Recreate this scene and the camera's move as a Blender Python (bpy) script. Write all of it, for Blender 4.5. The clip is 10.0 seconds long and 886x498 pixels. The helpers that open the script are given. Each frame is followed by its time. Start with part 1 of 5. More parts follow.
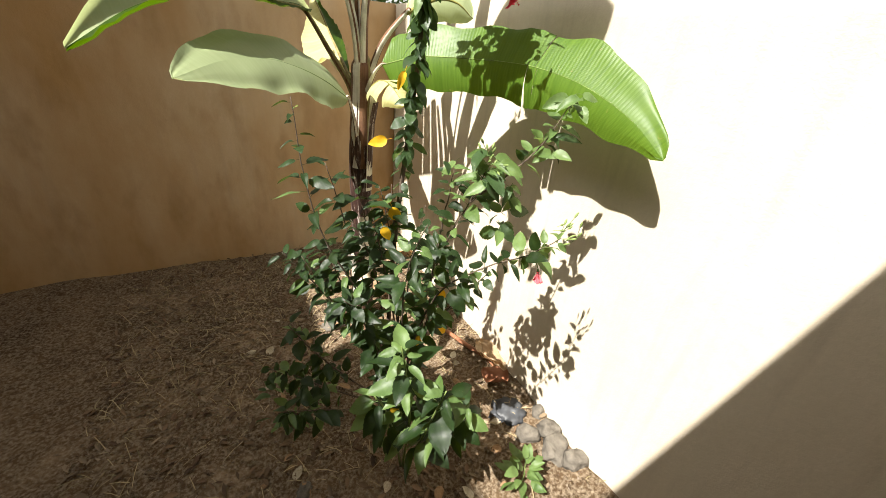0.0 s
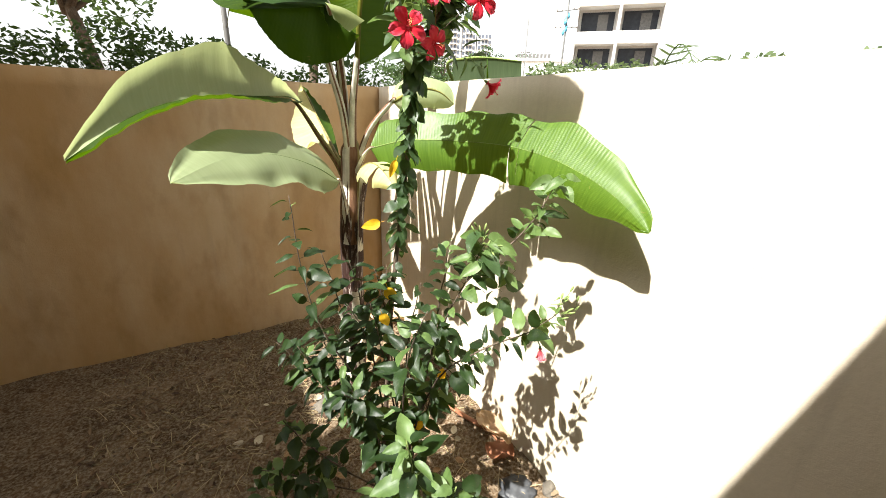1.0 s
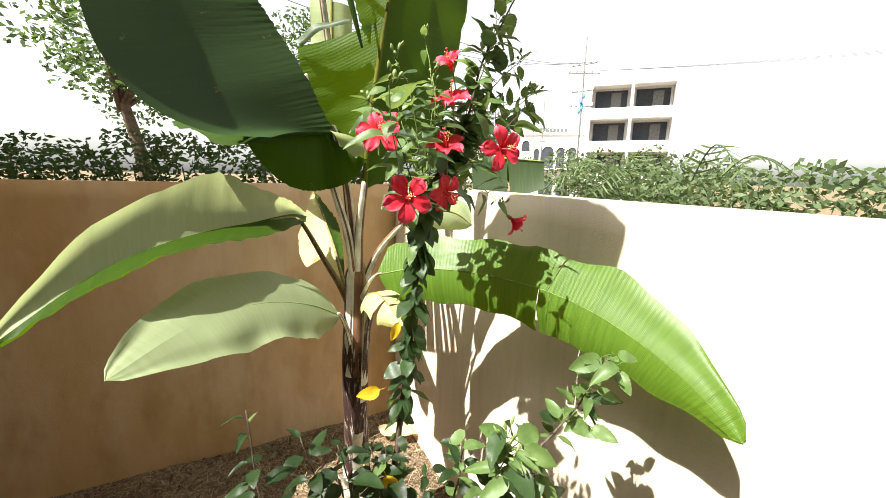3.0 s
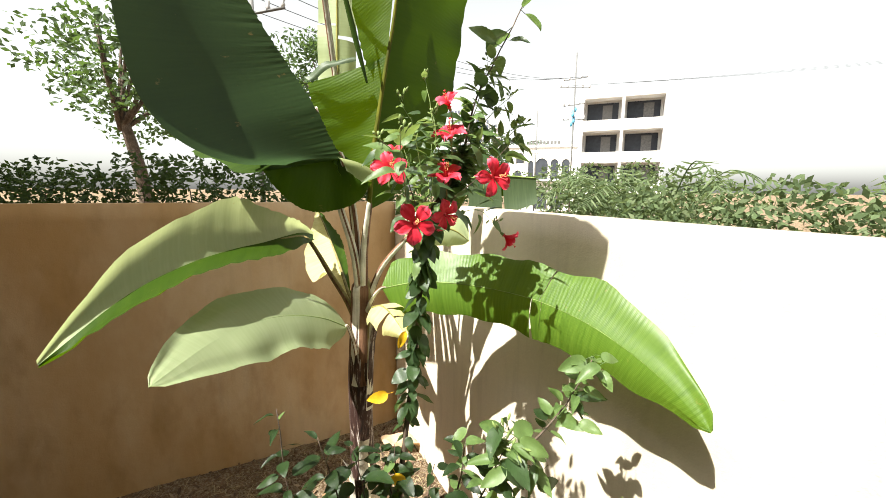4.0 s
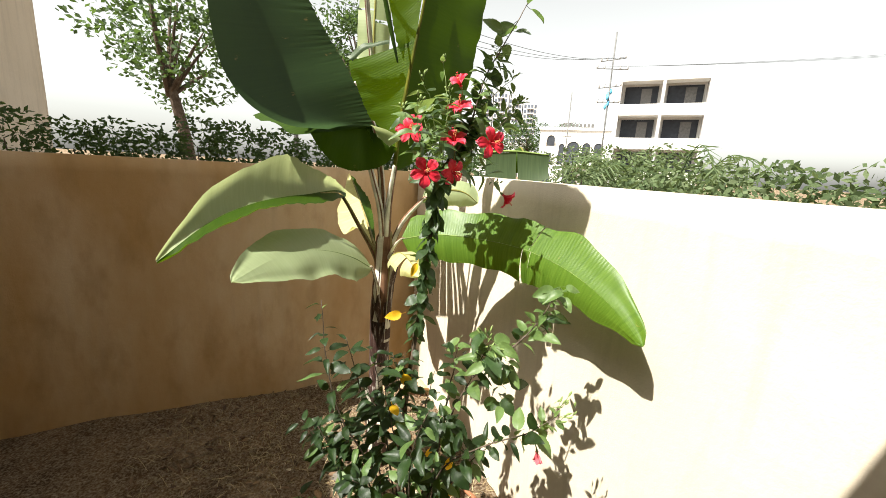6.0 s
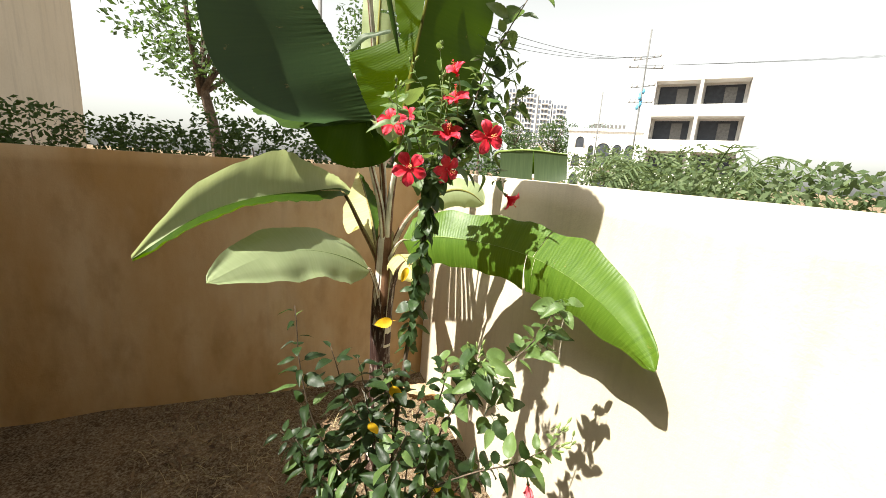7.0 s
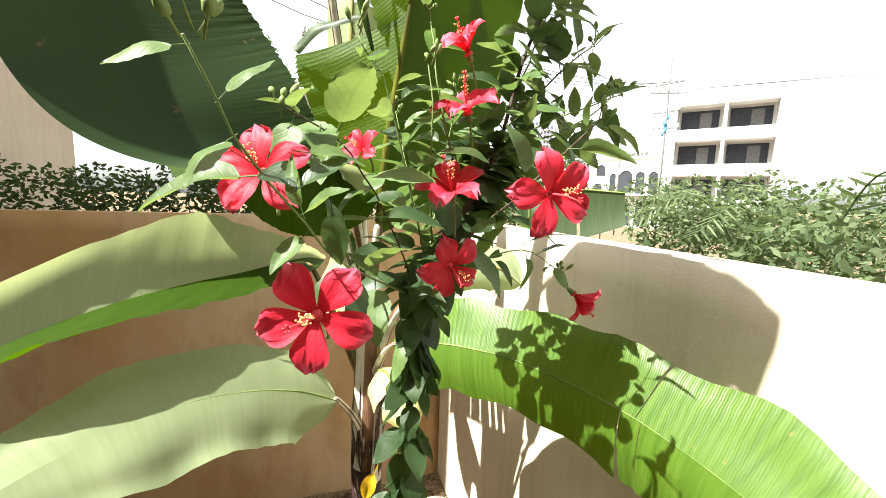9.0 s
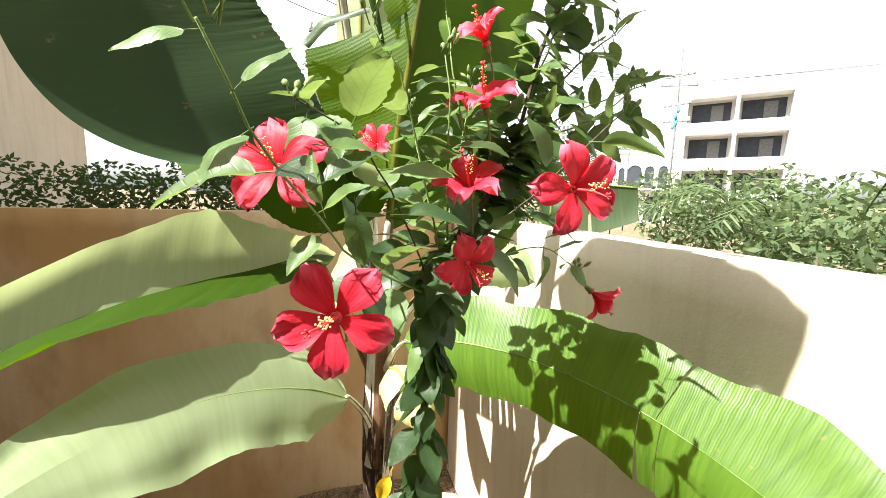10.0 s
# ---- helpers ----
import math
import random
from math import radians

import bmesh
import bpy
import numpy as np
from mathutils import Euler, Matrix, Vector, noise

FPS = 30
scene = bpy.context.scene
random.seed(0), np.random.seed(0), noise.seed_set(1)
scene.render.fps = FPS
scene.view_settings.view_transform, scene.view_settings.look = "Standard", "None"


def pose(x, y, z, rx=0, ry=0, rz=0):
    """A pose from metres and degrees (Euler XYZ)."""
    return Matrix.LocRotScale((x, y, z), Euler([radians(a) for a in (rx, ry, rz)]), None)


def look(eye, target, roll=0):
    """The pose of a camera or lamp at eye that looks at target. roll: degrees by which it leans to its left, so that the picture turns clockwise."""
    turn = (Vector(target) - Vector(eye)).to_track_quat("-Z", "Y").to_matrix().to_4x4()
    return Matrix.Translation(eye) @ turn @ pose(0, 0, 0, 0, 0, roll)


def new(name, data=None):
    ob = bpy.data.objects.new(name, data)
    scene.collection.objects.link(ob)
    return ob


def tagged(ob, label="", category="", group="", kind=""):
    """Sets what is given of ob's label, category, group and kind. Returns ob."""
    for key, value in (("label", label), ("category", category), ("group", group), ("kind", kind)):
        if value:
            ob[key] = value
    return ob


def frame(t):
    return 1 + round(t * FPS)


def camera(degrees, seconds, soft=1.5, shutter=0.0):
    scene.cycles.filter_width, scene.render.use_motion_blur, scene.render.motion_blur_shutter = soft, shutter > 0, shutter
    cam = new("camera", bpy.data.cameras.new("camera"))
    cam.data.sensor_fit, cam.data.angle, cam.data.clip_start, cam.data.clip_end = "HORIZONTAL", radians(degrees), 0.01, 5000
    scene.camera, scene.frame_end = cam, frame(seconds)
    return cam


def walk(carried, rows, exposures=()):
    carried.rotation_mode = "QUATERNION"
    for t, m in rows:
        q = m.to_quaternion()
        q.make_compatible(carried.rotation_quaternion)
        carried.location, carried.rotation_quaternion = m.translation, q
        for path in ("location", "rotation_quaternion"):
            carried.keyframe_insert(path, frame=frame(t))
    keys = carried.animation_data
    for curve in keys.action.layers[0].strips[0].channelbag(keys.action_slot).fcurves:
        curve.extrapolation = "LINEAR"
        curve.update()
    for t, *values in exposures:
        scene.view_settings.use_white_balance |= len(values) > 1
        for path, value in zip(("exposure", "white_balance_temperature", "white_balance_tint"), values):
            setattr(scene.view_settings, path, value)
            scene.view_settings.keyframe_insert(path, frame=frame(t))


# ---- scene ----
cam = camera(97.5, 10.0, soft=0.6)
PATH = [
    (0, (0.23, 0.332, 1.739), (1.083, 1.876, 0.797), 4.8),
    (0.5, (0.209, 0.347, 1.765), (1.149, 1.918, 0.961), 4.3),
    (1, (0.211, 0.372, 1.808), (1.168, 1.992, 1.129), 2.1),
    (1.5, (0.24, 0.456, 1.86), (1.161, 2.108, 1.211), 3.3),
    (2, (0.271, 0.527, 1.923), (1.197, 2.226, 1.417), 3.3),
    (2.5, (0.329, 0.579, 1.973), (1.23, 2.321, 1.582), 2.1),
    (3, (0.376, 0.635, 2.015), (1.269, 2.387, 1.652), 1.3),
    (3.2, (0.383, 0.641, 2.036), (1.28, 2.394, 1.683), 1.3),
    (4.3, (0.28, 0.465, 2.046), (1.213, 2.208, 1.75), -0.3),
    (4.5, (0.262, 0.413, 2.037), (1.236, 2.132, 1.73), -0.2),
    (5, (0.214, 0.335, 1.996), (1.186, 2.041, 1.618), 1.6),
    (5.5, (0.204, 0.287, 1.985), (1.049, 2.053, 1.574), 3.5),
    (5.7, (0.208, 0.258, 1.99), (1.029, 2.035, 1.577), 3.2),
    (6.8, (0.35, 0.223, 1.989), (1.06, 2.052, 1.602), 4.2),
    (7, (0.374, 0.301, 1.986), (1.054, 2.136, 1.575), 3.9),
    (7.5, (0.433, 0.537, 2.004), (1.114, 2.384, 1.65), 3.3),
    (8, (0.501, 0.744, 2.039), (1.206, 2.593, 1.751), 1.9),
    (8.5, (0.59, 0.897, 2.063), (1.223, 2.782, 1.848), 1.9),
    (9, (0.637, 0.968, 2.068), (1.213, 2.867, 1.817), 1.7),
    (9.5, (0.638, 0.993, 2.072), (1.182, 2.898, 1.801), 1.8),
    (10, (0.629, 0.987, 2.068), (1.17, 2.893, 1.795), 1.4),
]
walk(cam, [(t, look(eye, target, roll)) for t, eye, target, roll in PATH],
     [(0, 1.55, 6800, 8), (1, 1.72, 6650, 7), (3.2, 1.70, 6750, 6), (4.3, 1.58, 6750, 6), (5, 1.28, 6750, 6), (5.7, 1.43, 6800, 6),
      (6.8, 1.48, 6900, 5), (7.5, 1.66, 6850, 5), (8.5, 1.90, 6700, 5), (10, 2.0, 6600, 5)])

# ---- light ----
SUN = Vector((1.0, 0.34, -1.52)).normalized()      # the way the light travels
elev, azim = math.asin(-SUN.z), math.atan2(-SUN.x, -SUN.y)
world = bpy.data.worlds.new("sky")
scene.world = world
world.use_nodes = True
wn = world.node_tree.nodes
sky = wn.new("ShaderNodeTexSky")
sky.sky_type, sky.sun_disc = "NISHITA", False
sky.sun_elevation, sky.sun_rotation = elev, azim
sky.air_density, sky.dust_density = 1.0, 2.5
wn["Background"].inputs[1].default_value = 0.10
haze = wn.new("ShaderNodeHueSaturation")      # a milky, hazy sky
haze.inputs["Saturation"].default_value = 0.14
haze.inputs["Value"].default_value = 1.0
world.node_tree.links.new(sky.outputs[0], haze.inputs["Color"])
world.node_tree.links.new(haze.outputs[0], wn["Background"].inputs[0])
sun = new("sun", bpy.data.lights.new("sun", "SUN"))
sun.data.energy, sun.data.angle, sun.data.color = 5.0, radians(0.53), (1.0, 0.975, 0.94)
sun.matrix_world = look((0, 0, 8), Vector((0, 0, 8)) + SUN)


# ---- materials ----
def mat(name):
    m = bpy.data.materials.new(name)
    m.use_nodes = True
    nt = m.node_tree
    nt.nodes.clear()
    out = nt.nodes.new("ShaderNodeOutputMaterial")
    return m, nt, out


def nd(nt, kind, **at):
    n = nt.nodes.new("ShaderNode" + kind)
    for k, v in at.items():
        if k in n.inputs:
            n.inputs[k].default_value = v
    return n


def ramp(nt, fac, *stops):
    r = nt.nodes.new("ShaderNodeValToRGB")
    e = r.color_ramp.elements
    while len(e) < len(stops):
        e.new(0.5)
    for s, (p, c) in zip(e, stops):
        s.position, s.color = p, (*c, 1) if len(c) == 3 else c
    nt.links.new(fac, r.inputs[0])
    return r.outputs[0]


def mixc(nt, fac, a, b, how="MIX"):
    m = nt.nodes.new("ShaderNodeMix")
    m.data_type, m.blend_type = "RGBA", how
    for socket, v in ((m.inputs[0], fac), (m.inputs[6], a), (m.inputs[7], b)):
        if isinstance(v, (int, float)):
            socket.default_value = v
        elif isinstance(v, tuple):
            socket.default_value = (*v, 1)
        else:
            nt.links.new(v, socket)
    return m.outputs[2]


def calc(nt, op, a, b=0.0, c=0.0):
    m = nt.nodes.new("ShaderNodeMath")
    m.operation = op
    for socket, v in zip(m.inputs, (a, b, c)):
        if isinstance(v, (int, float)):
            socket.default_value = v
        else:
            nt.links.new(v, socket)
    return m.outputs[0]


def noisy(nt, vec, scale, detail=4.0, rough=0.6):
    n = nd(nt, "TexNoise", Scale=scale, Detail=detail, Roughness=rough)
    if vec is not None:
        nt.links.new(vec, n.inputs["Vector"])
    return n.outputs["Fac"]


def bump(nt, height, strength, distance):
    b = nd(nt, "Bump", Strength=strength, Distance=distance)
    nt.links.new(height, b.inputs["Height"])
    return b.outputs[0]


def finish(nt, out, colour, rough=0.8, normal=None, through_colour=None, through_part=0.4, spec=0.4):
    p = nd(nt, "BsdfPrincipled")
    p.inputs["Specular IOR Level"].default_value = spec
    for socket, v in (("Base Color", colour), ("Roughness", rough)):
        if isinstance(v, (int, float)):
            p.inputs[socket].default_value = v
        elif isinstance(v, tuple):
            p.inputs[socket].default_value = (*v, 1)
        else:
            nt.links.new(v, p.inputs[socket])
    if normal is not None:
        nt.links.new(normal, p.inputs["Normal"])
    if through_colour is None:
        nt.links.new(p.outputs[0], out.inputs[0])
        return
    t = nd(nt, "BsdfTranslucent")
    if isinstance(through_colour, tuple):
        t.inputs[0].default_value = (*through_colour, 1)
    else:
        nt.links.new(through_colour, t.inputs[0])
    if normal is not None:
        nt.links.new(normal, t.inputs["Normal"])
    m = nt.nodes.new("ShaderNodeMixShader")
    m.inputs[0].default_value = through_part
    nt.links.new(p.outputs[0], m.inputs[1])
    nt.links.new(t.outputs[0], m.inputs[2])
    nt.links.new(m.outputs[0], out.inputs[0])


def coords(nt, kind="Object"):
    return nt.nodes.new("ShaderNodeTexCoord").outputs[kind]


def place(nt):
    return nt.nodes.new("ShaderNodeNewGeometry").outputs["Position"]


def chance(nt):
    return nt.nodes.new("ShaderNodeObjectInfo").outputs["Random"]


def island(nt):
    return nt.nodes.new("ShaderNodeNewGeometry").outputs["Random Per Island"]


def plaster_mat(name, a, b, blotch=None):
    m, nt, out = mat(name)
    v = place(nt)
    big, fine = noisy(nt, v, 1.3, 5), noisy(nt, v, 60, 4)
    c = ramp(nt, big, (0.3, a), (0.7, b))
    c = mixc(nt, calc(nt, "MULTIPLY", fine, 0.25), c, (0.30, 0.25, 0.19))
    streak = nd(nt, "Mapping", Scale=(7, 7, 0.7))
    nt.links.new(v, streak.inputs[0])
    s = ramp(nt, noisy(nt, streak.outputs[0], 2.0, 5), (0.5, (0, 0, 0)), (0.75, (0.35, 0.35, 0.35)))
    c = mixc(nt, s, c, (0.36, 0.31, 0.25))
    # brown blotches by noise, drawn out upwards, over the whole wall
    if blotch:
        blotch_map = nd(nt, "Mapping", Scale=(1, 1, 0.45))
        nt.links.new(v, blotch_map.inputs[0])
        f = noisy(nt, blotch_map.outputs[0], 1.1, 5)
        c = mixc(nt, ramp(nt, f, (0.30, (0, 0, 0)), (0.62, (0.85, 0.85, 0.85))), c, blotch)
        c = mixc(nt, ramp(nt, noisy(nt, blotch_map.outputs[0], 6, 5), (0.5, (0, 0, 0)), (0.8, (0.5, 0.5, 0.5))), c, tuple(0.6 * k for k in blotch))
    h = calc(nt, "ADD", calc(nt, "MULTIPLY", noisy(nt, v, 9, 3), 1.0), calc(nt, "MULTIPLY", noisy(nt, v, 140, 3), 0.3))
    finish(nt, out, c, 0.92, bump(nt, h, 0.35, 0.01), spec=0.2)
    return m


def soil_mat():
    m, nt, out = mat("soil")
    v = place(nt)
    c = ramp(nt, noisy(nt, v, 3.2, 6), (0.3, (0.056, 0.034, 0.018)), (0.55, (0.13, 0.083, 0.046)), (0.75, (0.26, 0.18, 0.11)))
    c = mixc(nt, ramp(nt, noisy(nt, v, 70, 5), (0.42, (0, 0, 0)), (0.7, (0.8, 0.8, 0.8))), c, (0.36, 0.29, 0.21))
    c = mixc(nt, ramp(nt, noisy(nt, v, 24, 4), (0.55, (0, 0, 0)), (0.72, (0.7, 0.7, 0.7))), c, (0.05, 0.032, 0.02))
    h = calc(nt, "ADD", noisy(nt, v, 45, 6, 0.75), calc(nt, "MULTIPLY", noisy(nt, v, 200, 3), 0.4))
    finish(nt, out, c, 0.97, bump(nt, h, 0.8, 0.02), spec=0.1)
    return m


def leaf_mat(name, dark, light, see, part_through=0.35, gloss=0.42, veins=0.5, spec=0.4):
    """A leaf by its uv: v from 0 to 1 along it, u across, with side veins that sweep forwards."""
    m, nt, out = mat(name)
    o = nt.nodes.new("ShaderNodeUVMap").outputs[0]
    x = nt.nodes.new("ShaderNodeSeparateXYZ")
    nt.links.new(o, x.inputs[0])
    luck = calc(nt, "FRACT", calc(nt, "ADD", chance(nt), island(nt)))
    shift = nt.nodes.new("ShaderNodeCombineXYZ")
    nt.links.new(calc(nt, "MULTIPLY", luck, 40.0), shift.inputs[2])
    spot = nt.nodes.new("ShaderNodeVectorMath")
    nt.links.new(o, spot.inputs[0])
    nt.links.new(shift.outputs[0], spot.inputs[1])
    p = spot.outputs[0]
    side = calc(nt, "ABSOLUTE", x.outputs[0])
    run = calc(nt, "SUBTRACT", x.outputs[1], calc(nt, "MULTIPLY", side, 0.9))
    wave = calc(nt, "PINGPONG", run, 0.075)
    vein = ramp(nt, calc(nt, "DIVIDE", wave, 0.075), (0.0, (1, 1, 1)), (0.22, (0, 0, 0)))
    rib = ramp(nt, side, (0.0, (1, 1, 1)), (0.022, (0, 0, 0)))
    lines = mixc(nt, 1.0, vein, rib, "LIGHTEN")
    c = ramp(nt, luck, (0.0, dark), (1.0, light))
    c = mixc(nt, ramp(nt, noisy(nt, p, 5, 4), (0.35, (0, 0, 0)), (0.8, (0.5, 0.5, 0.5))), c, tuple(1.6 * k for k in light))
    c = mixc(nt, ramp(nt, noisy(nt, p, 22, 3), (0.66, (0, 0, 0)), (0.72, (0.5, 0.5, 0.5))), c, (0.16, 0.13, 0.05))
    c = mixc(nt, calc(nt, "MULTIPLY", lines, 0.14 * veins), c, tuple(min(1, 2.2 * k) for k in light))
    h = calc(nt, "SUBTRACT", calc(nt, "MULTIPLY", noisy(nt, p, 5, 2), 0.6), calc(nt, "MULTIPLY", lines, 0.25))
    t = mixc(nt, calc(nt, "MULTIPLY", lines, 0.4), see, tuple(0.5 * k for k in see))
    finish(nt, out, c, calc(nt, "ADD", gloss - 0.05, calc(nt, "MULTIPLY", noisy(nt, p, 8, 3), 0.2)), bump(nt, h, 0.4, 0.0010), t, part_through, spec)
    return m


def banana_mat(name, dark, light, see, part_through=0.5, gloss=0.45, spec=0.35, ridges=1.0):
    """A banana blade by its uv: u along the midrib in metres, v across it in metres."""
    m, nt, out = mat(name)
    uv = nt.nodes.new("ShaderNodeUVMap").outputs[0]
    s = nt.nodes.new("ShaderNodeSeparateXYZ")
    nt.links.new(uv, s.inputs[0])
    u = calc(nt, "ADD", s.outputs[0], calc(nt, "MULTIPLY", calc(nt, "ABSOLUTE", s.outputs[1]), 0.18))
    wob = calc(nt, "ADD", u, calc(nt, "MULTIPLY", noisy(nt, uv, 14, 2), 0.010))
    fine = calc(nt, "DIVIDE", calc(nt, "PINGPONG", wob, 0.0019), 0.0019)
    wide = calc(nt, "DIVIDE", calc(nt, "PINGPONG", wob, 0.0062), 0.0062)
    wide = calc(nt, "MULTIPLY", wide, ramp(nt, noisy(nt, uv, 7, 3), (0.35, (0.15, 0.15, 0.15)), (0.7, (1, 1, 1))))
    rows = nd(nt, "Mapping", Scale=(26, 1.2, 1))
    nt.links.new(uv, rows.inputs[0])
    patch = noisy(nt, rows.outputs[0], 3.0, 4)
    c = ramp(nt, patch, (0.3, dark), (0.7, light))
    c = mixc(nt, calc(nt, "MULTIPLY", wide, 0.10 * ridges), c, tuple(1.45 * k for k in light))
    spot = ramp(nt, noisy(nt, uv, 26, 5), (0.68, (0, 0, 0)), (0.74, (0.7, 0.7, 0.7)))
    c = mixc(nt, spot, c, (0.24, 0.17, 0.06))
    t = mixc(nt, calc(nt, "MULTIPLY", wide, 0.14 * ridges), see, tuple(0.62 * k for k in see))
    t = mixc(nt, calc(nt, "MULTIPLY", patch, 0.35), t, tuple(0.75 * k for k in see))
    h = calc(nt, "ADD", calc(nt, "MULTIPLY", fine, 0.3), wide)
    finish(nt, out, c, gloss, bump(nt, h, 0.14 * ridges, 0.002), t, part_through, spec)
    return m


def petal_mat():
    m, nt, out = mat("petal")
    o = coords(nt)
    s = nt.nodes.new("ShaderNodeSeparateXYZ")
    nt.links.new(o, s.inputs[0])
    fan = calc(nt, "DIVIDE", s.outputs[0], calc(nt, "ADD", s.outputs[1], 0.15))
    lines = calc(nt, "DIVIDE", calc(nt, "PINGPONG", fan, 0.05), 0.05)
    c = ramp(nt, s.outputs[1], (0.0, (0.36, 0.003, 0.010)), (0.22, (0.62, 0.012, 0.030)), (0.75, (0.74, 0.035, 0.070)), (1.0, (0.82, 0.15, 0.23)))
    c = mixc(nt, calc(nt, "MULTIPLY", lines, 0.16), c, (0.50, 0.010, 0.03))
    h = calc(nt, "ADD", calc(nt, "MULTIPLY", lines, 0.12), noisy(nt, o, 5, 3))
    finish(nt, out, c, 0.55, bump(nt, h, 0.5, 0.0012), mixc(nt, 0.5, c, (0.90, 0.03, 0.05)), 0.36, spec=0.3)
    return m


def plain_mat(name, a, b, scale=30, rough=0.8, rel=0.4, see=None, size=0.004):
    m, nt, out = mat(name)
    v = coords(nt)
    f = noisy(nt, v, scale, 5)
    c = mixc(nt, calc(nt, "MULTIPLY", chance(nt), 0.5), ramp(nt, f, (0.3, a), (0.7, b)), b)
    finish(nt, out, c, rough, bump(nt, f, rel, size), see, 0.35)
    return m


def loose_mat(name, *cols, rough=0.85, see=None):
    m, nt, out = mat(name)
    r = island(nt)
    c = ramp(nt, r, *[(k / max(1, len(cols) - 1), q) for k, q in enumerate(cols)])
    f = noisy(nt, place(nt), 90, 4)
    c = mixc(nt, calc(nt, "MULTIPLY", f, 0.4), c, tuple(0.5 * k for k in cols[0]))
    finish(nt, out, c, rough, bump(nt, f, 0.4, 0.003), see, 0.3)
    return m


def bark_mat(name, a, b, stretch=(1, 1, 0.08), scale=60):
    m, nt, out = mat(name)
    mp = nd(nt, "Mapping", Scale=stretch)
    nt.links.new(place(nt), mp.inputs[0])
    f = noisy(nt, mp.outputs[0], scale, 5, 0.7)
    big = noisy(nt, place(nt), 9, 4)
    c = ramp(nt, f, (0.32, a), (0.66, b))
    c = mixc(nt, ramp(nt, big, (0.45, (0, 0, 0)), (0.7, (0.7, 0.7, 0.7))), c, tuple(0.45 * k for k in a))
    finish(nt, out, c, 0.7, bump(nt, f, 0.7, 0.006), spec=0.15)
    return m


PLASTER = plaster_mat("cream_plaster", (0.60, 0.52, 0.405), (0.67, 0.59, 0.475))
# warm dim paint for the added walls, chosen to cut their bounce light
OCHRE = plaster_mat("ochre_plaster", (0.42, 0.33, 0.22), (0.48, 0.39, 0.27))
BROWNED = plaster_mat("browned_plaster", (0.58, 0.44, 0.29), (0.64, 0.51, 0.35), (0.40, 0.23, 0.085))
SOIL = soil_mat()
HIB = leaf_mat("hibiscus_leaf", (0.010, 0.023, 0.009), (0.032, 0.062, 0.020), (0.18, 0.29, 0.07), 0.32, 0.40, spec=0.42)
SHRUB = leaf_mat("shrub_leaf", (0.004, 0.010, 0.003), (0.014, 0.030, 0.008), (0.12, 0.21, 0.012), 0.18, 0.42, spec=0.30)
HIB_FRESH = leaf_mat("fresh_leaf", (0.045, 0.085, 0.024), (0.095, 0.15, 0.045), (0.28, 0.38, 0.09), 0.30, 0.43)
HIB_YELLOW = leaf_mat("yellowed_leaf", (0.62, 0.33, 0.015), (0.80, 0.50, 0.03), (0.95, 0.55, 0.03), 0.42, 0.5, 0.2)
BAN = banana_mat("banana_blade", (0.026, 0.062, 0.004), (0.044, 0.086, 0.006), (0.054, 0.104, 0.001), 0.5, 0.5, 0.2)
# sunlit copy of the blade green, its lighter tones stand for sunshine
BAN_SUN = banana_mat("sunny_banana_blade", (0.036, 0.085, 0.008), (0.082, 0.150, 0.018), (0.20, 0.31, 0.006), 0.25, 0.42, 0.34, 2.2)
# veined green with a backlit glow put into its colours
BAN_GLOW = banana_mat("backlit_veined_blade", (0.030, 0.068, 0.004), (0.055, 0.105, 0.008), (0.21, 0.34, 0.003), 0.55, 0.5, 0.25, 3.2)
# shaded copy of the blade: the shade is in its darker green
BAN_SHADE = banana_mat("shaded_banana_blade", (0.023, 0.050, 0.013), (0.028, 0.059, 0.015), (0.035, 0.07, 0.003), 0.15, 0.5, 0.3, 0.4)
# paler copy of the green; gives sunlit blades their brightness by colour
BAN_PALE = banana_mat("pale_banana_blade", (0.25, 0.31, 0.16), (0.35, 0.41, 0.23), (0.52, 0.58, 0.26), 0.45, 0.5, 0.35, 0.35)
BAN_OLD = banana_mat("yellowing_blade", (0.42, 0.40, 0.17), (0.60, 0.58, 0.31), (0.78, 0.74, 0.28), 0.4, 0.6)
BAN_DUSTY = banana_mat("dusty_banana_blade", (0.038, 0.062, 0.028), (0.072, 0.105, 0.048), (0.10, 0.15, 0.03), 0.3, 0.5, 0.4, 0.6)
PETAL = petal_mat()
MIDRIB = bark_mat("midrib", (0.15, 0.15, 0.035), (0.28, 0.25, 0.075), (1, 1, 0.2), 50)
OLIVERIB = bark_mat("olive_petiole", (0.17, 0.13, 0.045), (0.33, 0.28, 0.12), (1, 1, 0.06), 55)
BROWNRIB = bark_mat("olive_midrib", (0.06, 0.07, 0.005), (0.13, 0.13, 0.012), (1, 1, 0.15), 50)
GREENRIB = bark_mat("green_midrib", (0.14, 0.20, 0.05), (0.22, 0.29, 0.09), (1, 1, 0.2), 50)
PETIOLE = bark_mat("petiole_skin", (0.56, 0.51, 0.40), (0.84, 0.82, 0.72), (1, 1, 0.04), 55)
PETIOLE_EDGE = bark_mat("petiole_edge", (0.10, 0.045, 0.028), (0.27, 0.15, 0.09), (1, 1, 0.05), 60)


